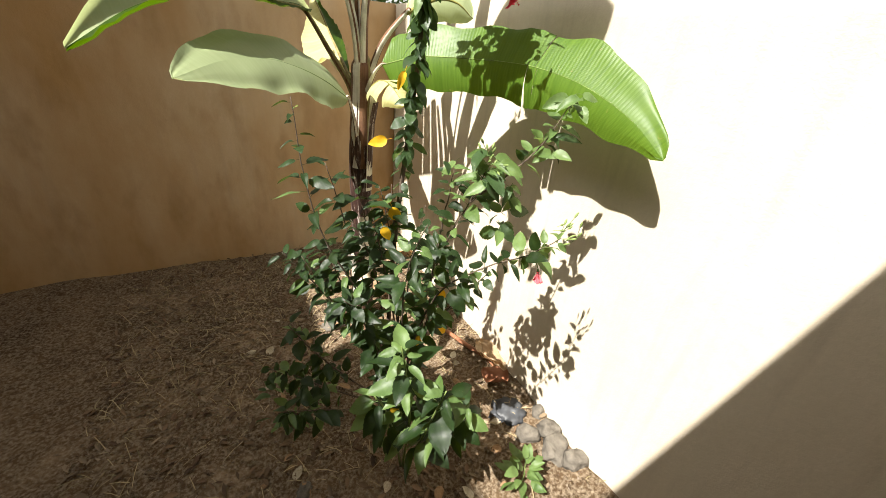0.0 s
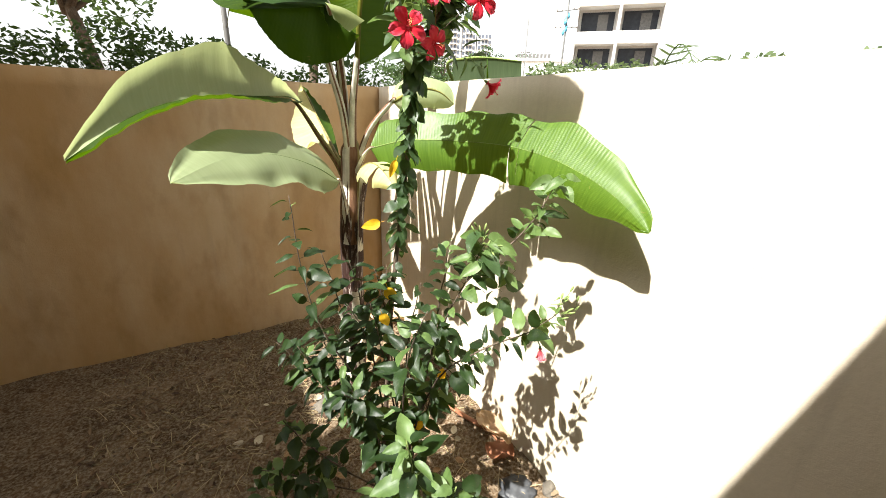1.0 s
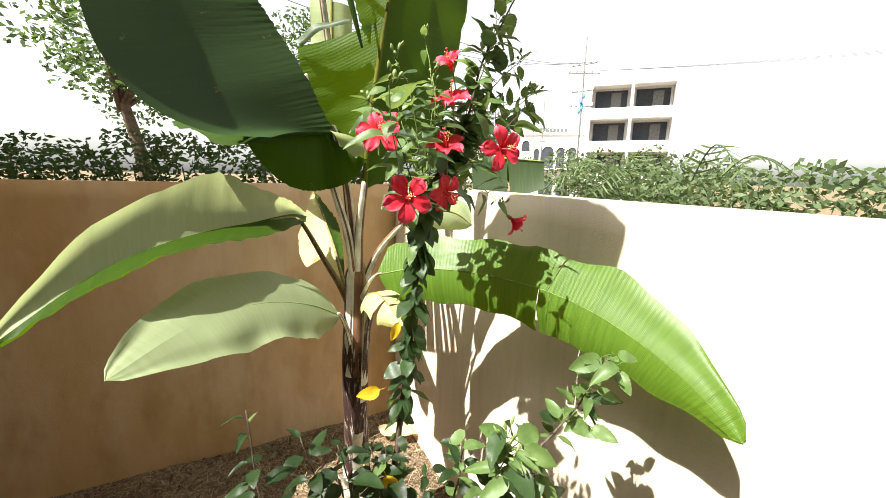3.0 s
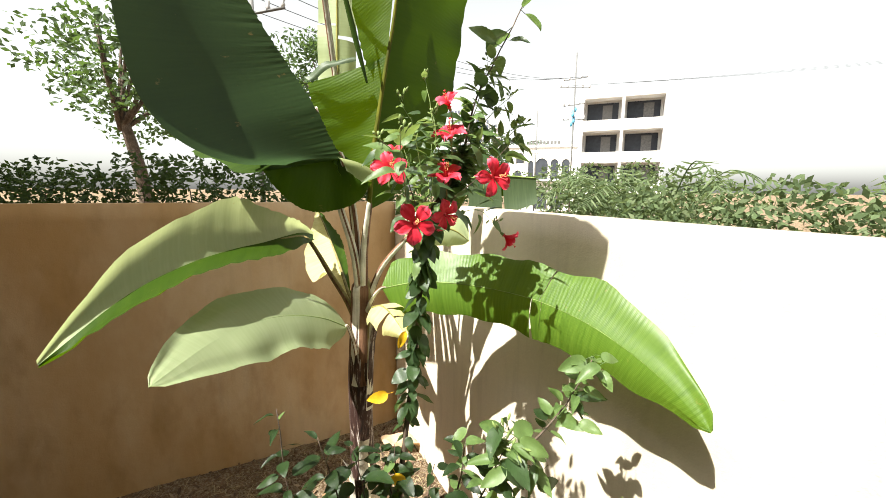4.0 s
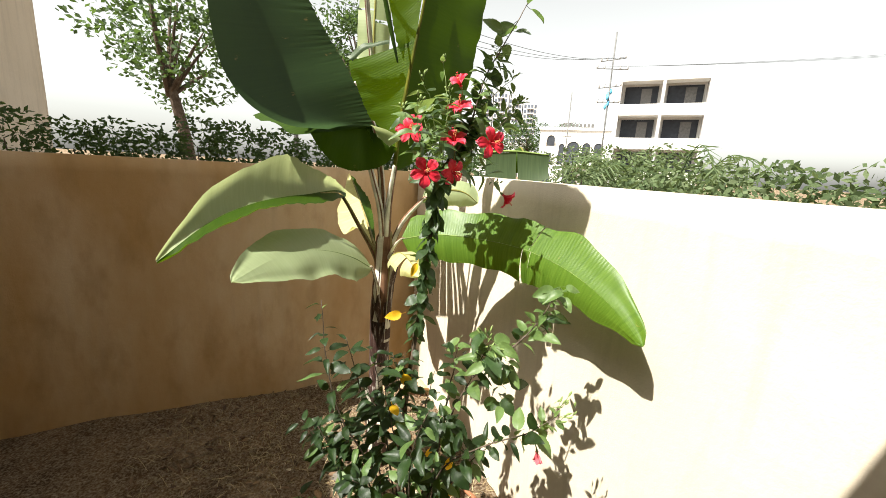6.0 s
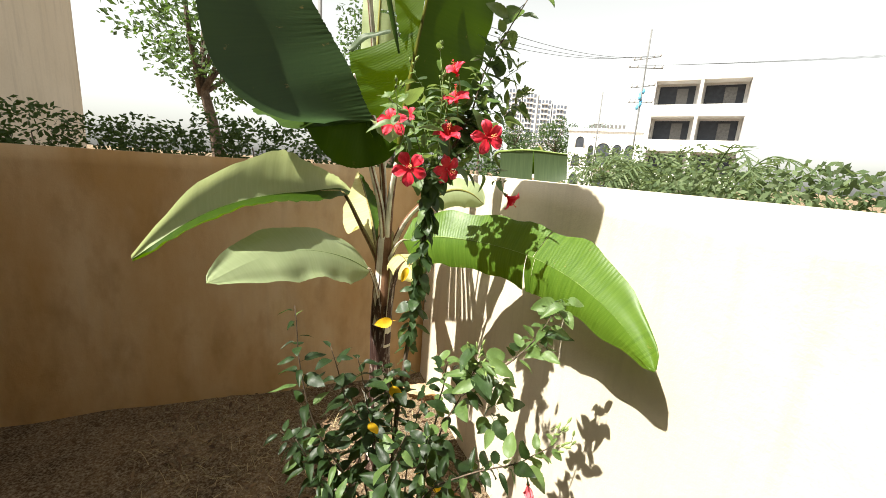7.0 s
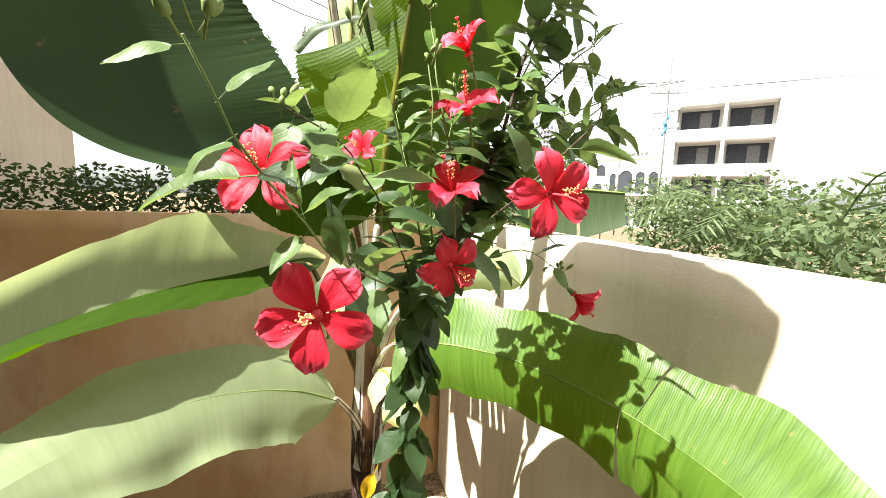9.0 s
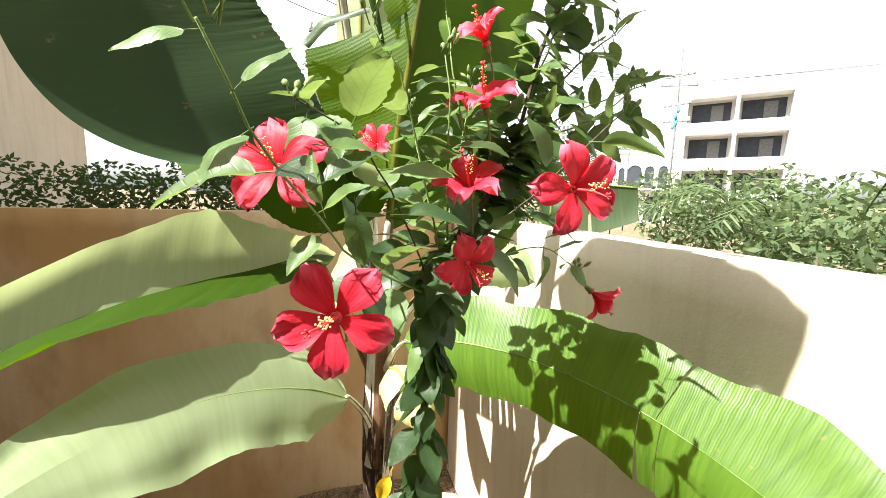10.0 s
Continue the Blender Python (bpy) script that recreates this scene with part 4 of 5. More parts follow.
# the leaves of the foremost twig
for p, way, size, meshes, normal in (((0.640, 1.20, 2.066), (0.1, 0.05, -1.0), 0.032, DARK, (-0.25, -0.9, 0.45)), ((0.618, 1.20, 2.068), (0.75, 0.1, 0.6), 0.036, DARK, (-0.3, -0.6, 0.9)),
                                     ((0.620, 1.21, 2.092), (0.9, 0.2, 0.10), 0.034, FRESH, (-0.2, -0.5, 1.0)), ((0.675, 1.30, 2.050), (0.9, -0.1, 0.15), 0.050, DARK, (-0.3, -0.6, 0.9)),
                                     ((0.625, 1.22, 2.055), (-0.3, -0.1, 0.8), 0.030, FRESH, (-0.5, -0.7, 0.4))):
    add_leaf(hib, p, way, size, meshes, normal)
# yellowed leaves that hang along the stem
for p, way, size in (((0.69, 1.585, 1.438), (-0.9, 0.1, -0.2), 0.064), ((0.71, 1.515, 1.665), (-0.4, 0, -0.9), 0.058), ((0.665, 1.52, 1.235), (0.35, 0, -1), 0.075), ((0.545, 1.26, 1.29), (0.3, -0.1, -1), 0.055),
                     ((0.785, 1.495, 0.90), (0.1, 0, -1), 0.075), ((0.80, 1.336, 0.975), (-0.1, 0.1, -1), 0.065), ((0.97, 1.64, 0.53), (0.1, 0, -1), 0.085), ((0.72, 1.32, 0.80), (-0.5, 0.1, -0.8), 0.065), ((0.52, 1.13, 0.72), (0.6, 0, -0.6), 0.065)):
    add_leaf(hib, p, way, size, YELLOW, (-0.4, -0.9, 0.2), "yellow_leaf", "bright yellow withering leaf")

# ---- the lower shrub round its foot ----
shrub = thing("hibiscus_shrub", (0.72, 1.45, 0), "spreading hibiscus shrub with glossy dark leaves", "hibiscus")


def shrub_branch(keys, count, size, fresh):
    branch(shrub, keys, 0.0042, 0.0012, STEM, 18)
    leafy(shrub, keys, int((0.95 if fresh > 0.2 else 0.92) * count), 0.86 * size, 0.85, 0.22, fresh, 0.35, 0.35, False, SHRUB_LEAVES)


shrub_branch([(0.74, 1.52, 0), (0.70, 1.40, 0.55), (0.70, 1.22, 1.02), (0.80, 1.12, 1.17), (0.915, 1.075, 1.215), (1.04, 1.08, 1.25)], 43, 0.074, 0.35)
shrub_branch([(0.75, 1.52, 0.1), (0.76, 1.42, 0.8), (0.78, 1.31, 1.16), (0.82, 1.26, 1.32), (0.85, 1.235, 1.43)], 36, 0.07, 0.45)
shrub_branch([(0.82, 1.26, 1.32), (0.93, 1.24, 1.40), (1.03, 1.22, 1.50), (1.07, 1.18, 1.63)], 24, 0.066, 0.6)
shrub_branch([(0.77, 1.40, 0.9), (0.78, 1.36, 1.16), (0.79, 1.34, 1.30), (0.795, 1.33, 1.40)], 16, 0.055, 0.3)
shrub_branch([(0.7, 1.51, 0.2), (0.57, 1.53, 0.9), (0.5, 1.55, 1.22), (0.46, 1.55, 1.38)], 14, 0.10, 0.0)
shrub_branch([(0.7, 1.51, 0.2), (0.62, 1.53, 0.9), (0.58, 1.55, 1.18), (0.55, 1.55, 1.33)], 14, 0.10, 0.0)
shrub_branch([(0.72, 1.51, 0.2), (0.7, 1.53, 0.9), (0.69, 1.55, 1.15), (0.68, 1.55, 1.29)], 14, 0.09, 0.02)
shrub_branch([(0.72, 1.51, 0.2), (0.74, 1.51, 0.9), (0.77, 1.51, 1.1), (0.79, 1.5, 1.22)], 13, 0.08, 0.06)
shrub_branch([(0.72, 1.5, 0.2), (0.6, 1.41, 0.75), (0.48, 1.37, 1.05), (0.41, 1.36, 1.2), (0.365, 1.35, 1.42), (0.355, 1.35, 1.6)], 40, 0.073, 0.15)
shrub_branch([(0.71, 1.5, 0.2), (0.64, 1.33, 0.8), (0.6, 1.2, 1.15), (0.62, 1.13, 1.33)], 40, 0.078, 0.12)
shrub_branch([(0.7, 1.5, 0.3), (0.57, 1.35, 0.75), (0.48, 1.25, 1), (0.42, 1.2, 1.1)], 40, 0.078, 0.08)
shrub_branch([(0.7, 1.5, 0.3), (0.6, 1.35, 0.6), (0.54, 1.27, 0.8), (0.5, 1.25, 0.95)], 40, 0.078, 0.08)
shrub_branch([(0.74, 1.5, 0.6), (0.76, 1.4, 0.9), (0.74, 1.3, 1.1), (0.72, 1.25, 1.2)], 30, 0.068, 0.1)
shrub_branch([(0.7, 1.51, 0.2), (0.52, 1.47, 0.7), (0.42, 1.45, 0.95), (0.35, 1.45, 1.12)], 30, 0.07, 0.05)
shrub_branch([(0.7, 1.51, 0.2), (0.47, 1.45, 0.55), (0.35, 1.43, 0.75), (0.28, 1.41, 0.9)], 30, 0.07, 0.06)
shrub_branch([(0.7, 1.51, 0.2), (0.62, 1.35, 0.5), (0.57, 1.23, 0.7), (0.52, 1.15, 0.85)], 28, 0.075, 0.05)
shrub_branch([(0.72, 1.51, 0.5), (0.64, 1.45, 0.9), (0.59, 1.41, 1.12), (0.56, 1.38, 1.25)], 26, 0.06, 0.05)
shrub_branch([(0.74, 1.51, 0.5), (0.82, 1.41, 0.75), (0.88, 1.33, 0.92), (0.95, 1.29, 1.02)], 26, 0.07, 0.12)
shrub_branch([(0.74, 1.51, 0.5), (0.72, 1.35, 0.75), (0.7, 1.25, 0.92), (0.68, 1.2, 1.05)], 26, 0.065, 0.08)
shrub_branch([(0.7, 1.51, 0.2), (0.54, 1.43, 0.8), (0.46, 1.41, 1.02), (0.42, 1.43, 1.14)], 34, 0.078, 0.04)
shrub_branch([(0.7, 1.51, 0.2), (0.62, 1.49, 0.85), (0.57, 1.49, 1.08), (0.52, 1.5, 1.2)], 34, 0.075, 0.04)
shrub_branch([(0.7, 1.51, 0.2), (0.5, 1.51, 0.75), (0.38, 1.52, 0.98), (0.3, 1.53, 1.1)], 34, 0.078, 0.04)
shrub_branch([(0.7, 1.51, 0.2), (0.42, 1.5, 0.45), (0.3, 1.47, 0.6), (0.2, 1.45, 0.7)], 34, 0.078, 0.04)
shrub_branch([(0.71, 1.51, 0.2), (0.7, 1.4, 0.55), (0.66, 1.33, 0.75), (0.62, 1.29, 0.9)], 32, 0.075, 0.04)
shrub_branch([(0.72, 1.51, 0.4), (0.68, 1.53, 1), (0.66, 1.55, 1.18), (0.64, 1.57, 1.28)], 28, 0.065, 0.04)
shrub_branch([(0.68, 1.51, 0.2), (0.42, 1.35, 0.5), (0.3, 1.29, 0.62), (0.22, 1.25, 0.7)], 30, 0.078, 0.06)
for p, count, size, fresh in (((0.85, 1.235, 1.43), 18, 0.075, 0.75), ((0.93, 1.235, 1.35), 12, 0.07, 0.4), ((0.91, 1.225, 1.26), 9, 0.066, 0.25), ((1.04, 1.21, 1.50), 9, 0.075, 0.75), ((1.07, 1.18, 1.63), 7, 0.068, 0.8), ((0.795, 1.33, 1.40), 6, 0.055, 0.5)):
    rosette(shrub, p, count, size, fresh)
for k in range(14):
    bud(shrub, near((1.04, 1.08, 1.255), 0.02), near((0.5, -0.2, 0.6), 0.5), 0.04)
    bud(shrub, near((0.85, 1.23, 1.45), 0.02), near((0, -0.3, 0.8), 0.5), 0.04)
flower(shrub, (0.927, 1.03, 1.185), (0.1, -0.1, -1), 0.036, (0.925, 1.07, 1.225), 0.05, "withered pink closed flower", DULL_PETALS)

def gather(plant, main_leaf, keep=290):
    """Keep the leaves on the house side as parts; join the rest into one mesh."""
    leaves = sorted((c for c in plant.children if c.name.split(".")[0] == "leaf"), key=lambda c: WORLD[c.name].translation.y)
    rest = leaves[keep:]
    if not rest:
        return
    co, faces, uvs, kinds, base = [], [], [], [], 0
    for ob in rest:
        me, m = ob.data, WORLD[ob.name]
        co += [m @ v.co for v in me.vertices]
        layer = me.uv_layers["uv"].data
        for p in me.polygons:
            faces.append([base + k for k in p.vertices])
            uvs += [tuple(layer[k].uv) for k in p.loop_indices]
            kinds.append(1 if me.materials[0] == HIB_FRESH else 0)
        base += len(me.vertices)
        bpy.data.objects.remove(ob)
    me = bpy.data.meshes.new("foliage")
    me.from_pydata(co, [], faces)
    me.materials.append(main_leaf)
    me.materials.append(HIB_FRESH)
    layer = me.uv_layers.new(name="uv")
    layer.data.foreach_set("uv", [k for q in uvs for k in q])
    me.polygons.foreach_set("material_index", kinds)
    me.polygons.foreach_set("use_smooth", [True] * len(faces))
    tagged(hang(new("foliage", me), plant), "dense leaves further in", kind="stuff")


gather(hib, HIB)
gather(shrub, SHRUB)

# ---- the low bush before it ----
low = thing("low_bush", (0.66, 1.33, 0), "low bush with broad green leaves on bare soil", "bush")
for keys, count, size in (([(0.66, 1.33, 0), (0.61, 1.16, 0.52), (0.56, 1.08, 0.87), (0.53, 1.06, 1.02)], 20, 0.11), ([(0.66, 1.33, 0), (0.64, 1.13, 0.47), (0.625, 1.01, 0.77), (0.63, 0.97, 0.9)], 20, 0.115),
                          ([(0.66, 1.33, 0), (0.68, 1.16, 0.42), (0.7, 1.03, 0.67), (0.72, 0.98, 0.8)], 19, 0.11), ([(0.66, 1.33, 0), (0.58, 1.21, 0.42), (0.52, 1.16, 0.67), (0.48, 1.14, 0.77)], 18, 0.11)):
    branch(low, keys, 0.006, 0.002, TWIG, 12)
    leafy(low, keys, int(count * 1.4), size * 0.8, 0.85, 0.25, 0.34, 0.3, 0.3, False, WIDE + SHRUB_LEAVES)

# ---- on the soil ----
def drape(bm, p, way, length, width, lift=0.01, curl=0.3, rows=9, cols=5, seed=0):
    """A crumpled strip of dry leaf lying at p."""
    r = random.Random(seed)
    d = Vector((way[0], way[1], 0)).normalized()
    s = Vector((-d.y, d.x, 0))
    grid = []
    for i in range(rows + 1):
        t = i / rows
        w = width * (0.06 + 0.94 * math.sin(math.pi * t ** 0.8) ** 0.8)
        row = []
        for j in range(cols + 1):
            x = j / cols * 2 - 1
            q = Vector(p) + d * length * t + s * w * x * 0.5 + s * 0.05 * length * math.sin(3 * t + seed)
            q.z = ground_height(q.x, q.y) + lift + curl * width * x * x * 0.5 + 0.35 * width * noise.noise((t * 4 + seed, x * 1.5, 0)) + 0.15 * width
            row.append(bm.verts.new(q))
        grid.append(row)
    for a, b in zip(grid, grid[1:]):
        for j in range(cols):
            bm.faces.new((a[j], a[j + 1], b[j + 1], b[j]))
    return bm


dry = thing("dry_banana_leaf", (1.27, 1.75, 0.03), "fallen dry banana leaf with a brown stalk on the soil", "dead leaf")
bm = bmesh.new()
tube(bm, curve([(1.19, 2.12, 0.105), (1.215, 2.05, 0.11), (1.275, 1.84, 0.12), (1.33, 1.66, 0.14), (1.335, 1.58, 0.12)], 16), [0.011 + 0.006 * k / 15 for k in range(16)], 8, 0.7)
part("stalk", bm, RUST, dry)
part("blade", drape(bmesh.new(), (1.345, 1.80, 0), (0.05, -1), 0.27, 0.11, 0.03, 0.5, 14, 7, 3), DRYLEAF, dry)
part("blade", drape(bmesh.new(), (1.30, 1.78, 0), (0.25, -1), 0.22, 0.07, 0.05, 0.7, 12, 6, 9), DRYLEAF, dry)
bm = drape(bmesh.new(), (1.25, 1.60, 0), (0.25, -0.85), 0.16, 0.12, 0.03, 0.6, 12, 7, 5)
lone("dead_leaf", bm, RUST, "curled rust brown dead leaf beside the wall", "dead leaf")
bm = drape(bmesh.new(), (0.86, 2.52, 0), (0.9, -0.5), 0.22, 0.08, 0.10, 1.0, 12, 6, 15)
lone("dead_leaf", bm, DRYLEAF, "pale dry leaf curled at the foot of the stem", "dead leaf")
bm = drape(bmesh.new(), (1.15, 3.15, 0), (0.8, -0.5), 0.30, 0.14, 0.04, 0.4, 10, 6, 21)
lone("dead_leaf", bm, DRYLEAF, "pale dry leaf lying in the wall's corner", "dead leaf")


def rock(name, p, size, seed, label, material=STONE, flat=0.7):
    bm = bmesh.new()
    bmesh.ops.create_icosphere(bm, subdivisions=3, radius=1.0)
    for v in bm.verts:
        c = v.co.copy()
        k = (1 + 0.35 * noise.noise(c * 1.3 + Vector((seed * 3.1, 0, 0))) + 0.10 * noise.noise(c * 4 + Vector((0, seed, 0)))) / max(0.82, max(abs(c.x), abs(c.y), abs(c.z)))
        v.co = Vector((c.x * size[0] * k, c.y * size[1] * k, c.z * size[2] * flat * k))
    bmesh.ops.rotate(bm, verts=bm.verts, cent=(0, 0, 0), matrix=Matrix.Rotation(seed * 1.3, 3, "Z"))
    low_z = ground_height(p[0], p[1])
    bmesh.ops.translate(bm, verts=bm.verts, vec=(p[0], p[1], low_z + size[2] * flat * 0.3))
    return lone(name, bm, material, label, "stone", "stones by the wall")


rock("stone", (1.36, 1.165), (0.042, 0.05, 0.05), 1, "rounded grey stone against the wall")
rock("stone", (1.255, 1.195), (0.05, 0.04, 0.05), 2, "rough pale grey stone beside the wall")
rock("stone", (1.325, 1.08), (0.075, 0.05, 0.04), 3, "broad pale flat stone by the wall")
rock("stone", (1.38, 1.27), (0.03, 0.04, 0.035), 4, "small brown stone against the wall")
rock("stone", (1.37, 0.99), (0.04, 0.06, 0.05), 6, "pale stone against the wall")
rock("stone", (0.60, 2.36), (0.07, 0.05, 0.03), 5, "flat pale stone in the litter")
rock("stone", (0.25, 1.36), (0.03, 0.025, 0.02), 8, "small pale stone on the soil")
rock("stone", (0.33, 1.27), (0.025, 0.03, 0.02), 9, "small pale stone on the soil")
bm = bmesh.new()
bmesh.ops.create_icosphere(bm, subdivisions=4, radius=1.0)
for v in bm.verts:
    c = v.co.copy()
    k = 1 + 0.35 * noise.noise(c * 2.1 + Vector((9, 0, 0))) + 0.28 * abs(noise.noise(c * 5 + Vector((0, 4, 0))))
    v.co = Vector((1.255 + c.x * 0.085 * k, 1.345 + c.y * 0.075 * k, 0.095 + max(-0.4, c.z) * 0.035 * k))
lone("plastic_bag", bm, BAG, "crumpled grey plastic bag half buried in soil", "bag")

weed = thing("weed", (1.085, 1.02, 0), "small fresh green weed growing from the soil", "weed")
for k in range(26):
    a = k * 2.4
    p = Vector((1.085, 1.02, 0.10)) + Vector((math.cos(a), math.sin(a), 0)) * rnd.uniform(0.0, 0.045) + Vector((0, 0, rnd.uniform(0, 0.13)))
    add_leaf(weed, p, (math.cos(a), math.sin(a), rnd.uniform(0.1, 0.8)), rnd.uniform(0.04, 0.08), FRESH)
branch(weed, [(1.085, 1.02, 0.05), (1.087, 1.015, 0.14), (1.083, 1.02, 0.22)], 0.004, 0.0015, TWIG, 6, "stem")
weed2 = thing("weed", (0.28, 1.70, 0), "leafy green weed at the edge of the bed", "weed")
for k in range(40):
    a = k * 2.4
    p = Vector((0.28, 1.70, 0.10)) + Vector((math.cos(a), math.sin(a), 0)) * rnd.uniform(0.0, 0.12) + Vector((0, 0, rnd.uniform(0, 0.22)))
    add_leaf(weed2, p, (math.cos(a), math.sin(a), rnd.uniform(0.1, 0.8)), rnd.uniform(0.03, 0.07), FRESH if k % 2 else DARK)


def scatter(n, put, keep):
    r = random.Random(31)
    bm = bmesh.new()
    made = 0
    while made < n:
        x, y = r.uniform(-0.6, WALL_X - 0.02), r.uniform(0.6, WALL_Y - 0.03)
        if keep(x, y, r):
            put(bm, x, y, r)
            made += 1
    return bm


def grain(bm, x, y, r):
    s = r.choice((0.004, 0.005, 0.006, 0.008, 0.011))
    z = ground_height(x, y)
    q = [bm.verts.new((x + s * r.uniform(-1, 1), y + s * r.uniform(-1, 1), z + s * r.uniform(-0.4, 0.2))) for _ in range(3)]
    t = bm.verts.new((x, y, z + s * r.uniform(0.5, 1)))
    for a, b in ((0, 1), (1, 2), (2, 0)):
        bm.faces.new((q[a], q[b], t))


def clod(bm, x, y, r):
    s, z = r.uniform(0.007, 0.02), ground_height(x, y)
    v = [bm.verts.new((x + s * a * r.uniform(0.6, 1.1), y + s * b * r.uniform(0.6, 1.1), z + s * c * r.uniform(0.5, 0.9))) for a, b, c in ((1, 0, 0), (0, 1, 0), (-1, 0, 0), (0, -1, 0), (0, 0, 1), (0.7, 0.7, 0.4), (-0.7, 0.7, 0.4), (-0.7, -0.7, 0.4), (0.7, -0.7, 0.4))]
    for k in range(4):
        n = (k + 1) % 4
        for f in ((v[k], v[n], v[5 + k]), (v[k], v[5 + k], v[4]), (v[5 + k], v[n], v[4])):
            bm.faces.new(f)


def scrap(bm, x, y, r):
    a, n = r.uniform(0, 6.3), r.uniform(0.009, 0.03)
    z = ground_height(x, y) + r.uniform(0.004, 0.016)
    d, s = Vector((math.cos(a), math.sin(a), r.uniform(-0.25, 0.35))) * n, Vector((-math.sin(a), math.cos(a), r.uniform(-0.4, 0.4))) * n * r.uniform(0.22, 0.4)
    p, up = Vector((x, y, z)), Vector((0, 0, n * r.uniform(0.05, 0.3)))
    v = [bm.verts.new(q) for q in (p - d, p - d * 0.3 + s + up, p + d * 0.4 + s * 0.9 + up, p + d + up * 0.6, p + d * 0.4 - s * 0.9 + up, p - d * 0.3 - s + up, p - d * 0.3, p + d * 0.4)]
    for f in ((0, 6, 1), (1, 6, 7, 2), (2, 7, 3), (0, 5, 6), (5, 4, 7, 6), (4, 3, 7)):
        bm.faces.new([v[i] for i in f])


def blade_of_straw(bm, x, y, r):
    a, n = r.uniform(0, 6.3), r.uniform(0.03, 0.11)
    z = ground_height(x, y)
    d = Vector((math.cos(a), math.sin(a), r.uniform(0.0, 0.7))).normalized()
    s = d.cross(Vector((0, 0, 1))).normalized() * 0.0013
    p = Vector((x, y, z + 0.002))
    pts = [p, p + d * n * 0.5 + Vector((0, 0, 0.006)), p + d * n + Vector((0, 0, -0.004))]
    v = [[bm.verts.new(q + s * k) for k in (-1, 1)] for q in pts]
    for a_, b_ in zip(v, v[1:]):
        bm.faces.new((a_[0], a_[1], b_[1], b_[0]))


lone("gravel", scatter(9000, grain, lambda x, y, r: True), GRAVEL, "fine brown grit and pebbles on the soil", "gravel", kind="stuff", smooth=False)
lone("clods", scatter(700, clod, lambda x, y, r: noise.noise((x * 4, y * 4, 3)) > r.uniform(-0.3, 0.5)), SOIL, "loose lumps of brown earth on the soil", "soil", kind="stuff")
lone("leaf_litter", scatter(1900, scrap, lambda x, y, r: r.random() < (1.0 if x < 0.95 or y > 2.2 else 0.35)), LITTER, "dry brown leaf litter scattered on the soil", "leaf litter", kind="stuff")
lone("dry_grass", scatter(1500, blade_of_straw, lambda x, y, r: (y > 1.9 and r.random() < 0.5) or noise.noise((x * 3, y * 3, 7)) > r.uniform(-0.2, 0.5)), STRAW, "thin dry straw and grass on the soil", "dry grass", kind="stuff")

# larger fallen leaves, one by one
DRY_BROWN = plain_mat("dry_brown_leaf", (0.13, 0.065, 0.03), (0.30, 0.19, 0.10), 8, 0.8, 0.4)
DRY_GREY = plain_mat("dry_grey_leaf", (0.24, 0.20, 0.14), (0.46, 0.40, 0.30), 8, 0.85, 0.4)
FALLEN = leaf_set(DRY_BROWN, [(0.30, 0.6, -0.25, 0.03), (0.34, -0.4, 0.3, 0.03)]) + leaf_set(DRY_GREY, [(0.33, 0.5, -0.2, 0.0), (0.28, -0.5, 0.35, 0.03)])
r5 = random.Random(77)
for k in range(70):
    x, y = r5.uniform(0.1, 1.2), r5.uniform(0.85, 2.9)
    a = r5.uniform(0, 6.3)
    way = Vector((math.cos(a), math.sin(a), r5.uniform(-0.1, 0.2)))
    me = FALLEN[k % 4]
    ob = hang(new("fallen_leaf", me), None, turned((x, y, ground_height(x, y) + 0.012), way, (r5.uniform(-0.4, 0.4), r5.uniform(-0.4, 0.4), 1), r5.uniform(0.03, 0.065)))
    tagged(ob, "curled brown fallen leaf on the soil" if k % 4 < 2 else "pale grey dry leaf lying on the soil", "dead leaf", "fallen leaves on the soil")

# ---- beyond the walls ----
def clump(bm, centre, radius, n, leaf, r, squash=0.8, stretch=2.2):
    c = Vector(centre)
    for _ in range(n):
        w = Vector((r.gauss(0, 1), r.gauss(0, 1), r.gauss(0, 1))).normalized()
        p = c + Vector((w.x, w.y, w.z * squash)) * radius * (0.45 + 0.55 * r.random() ** 0.5)
        d = Vector((r.gauss(0, 1), r.gauss(0, 1), r.gauss(0, 0.7))).normalized() * leaf * r.uniform(0.6, 1.3)
        s = d.cross(Vector((r.gauss(0, 1), r.gauss(0, 1), r.gauss(0, 1)))).normalized() * leaf / stretch * 0.5
        v = [bm.verts.new(q) for q in (p - d * 0.5, p + s, p + d * 0.5, p - s)]
        bm.faces.new(v)


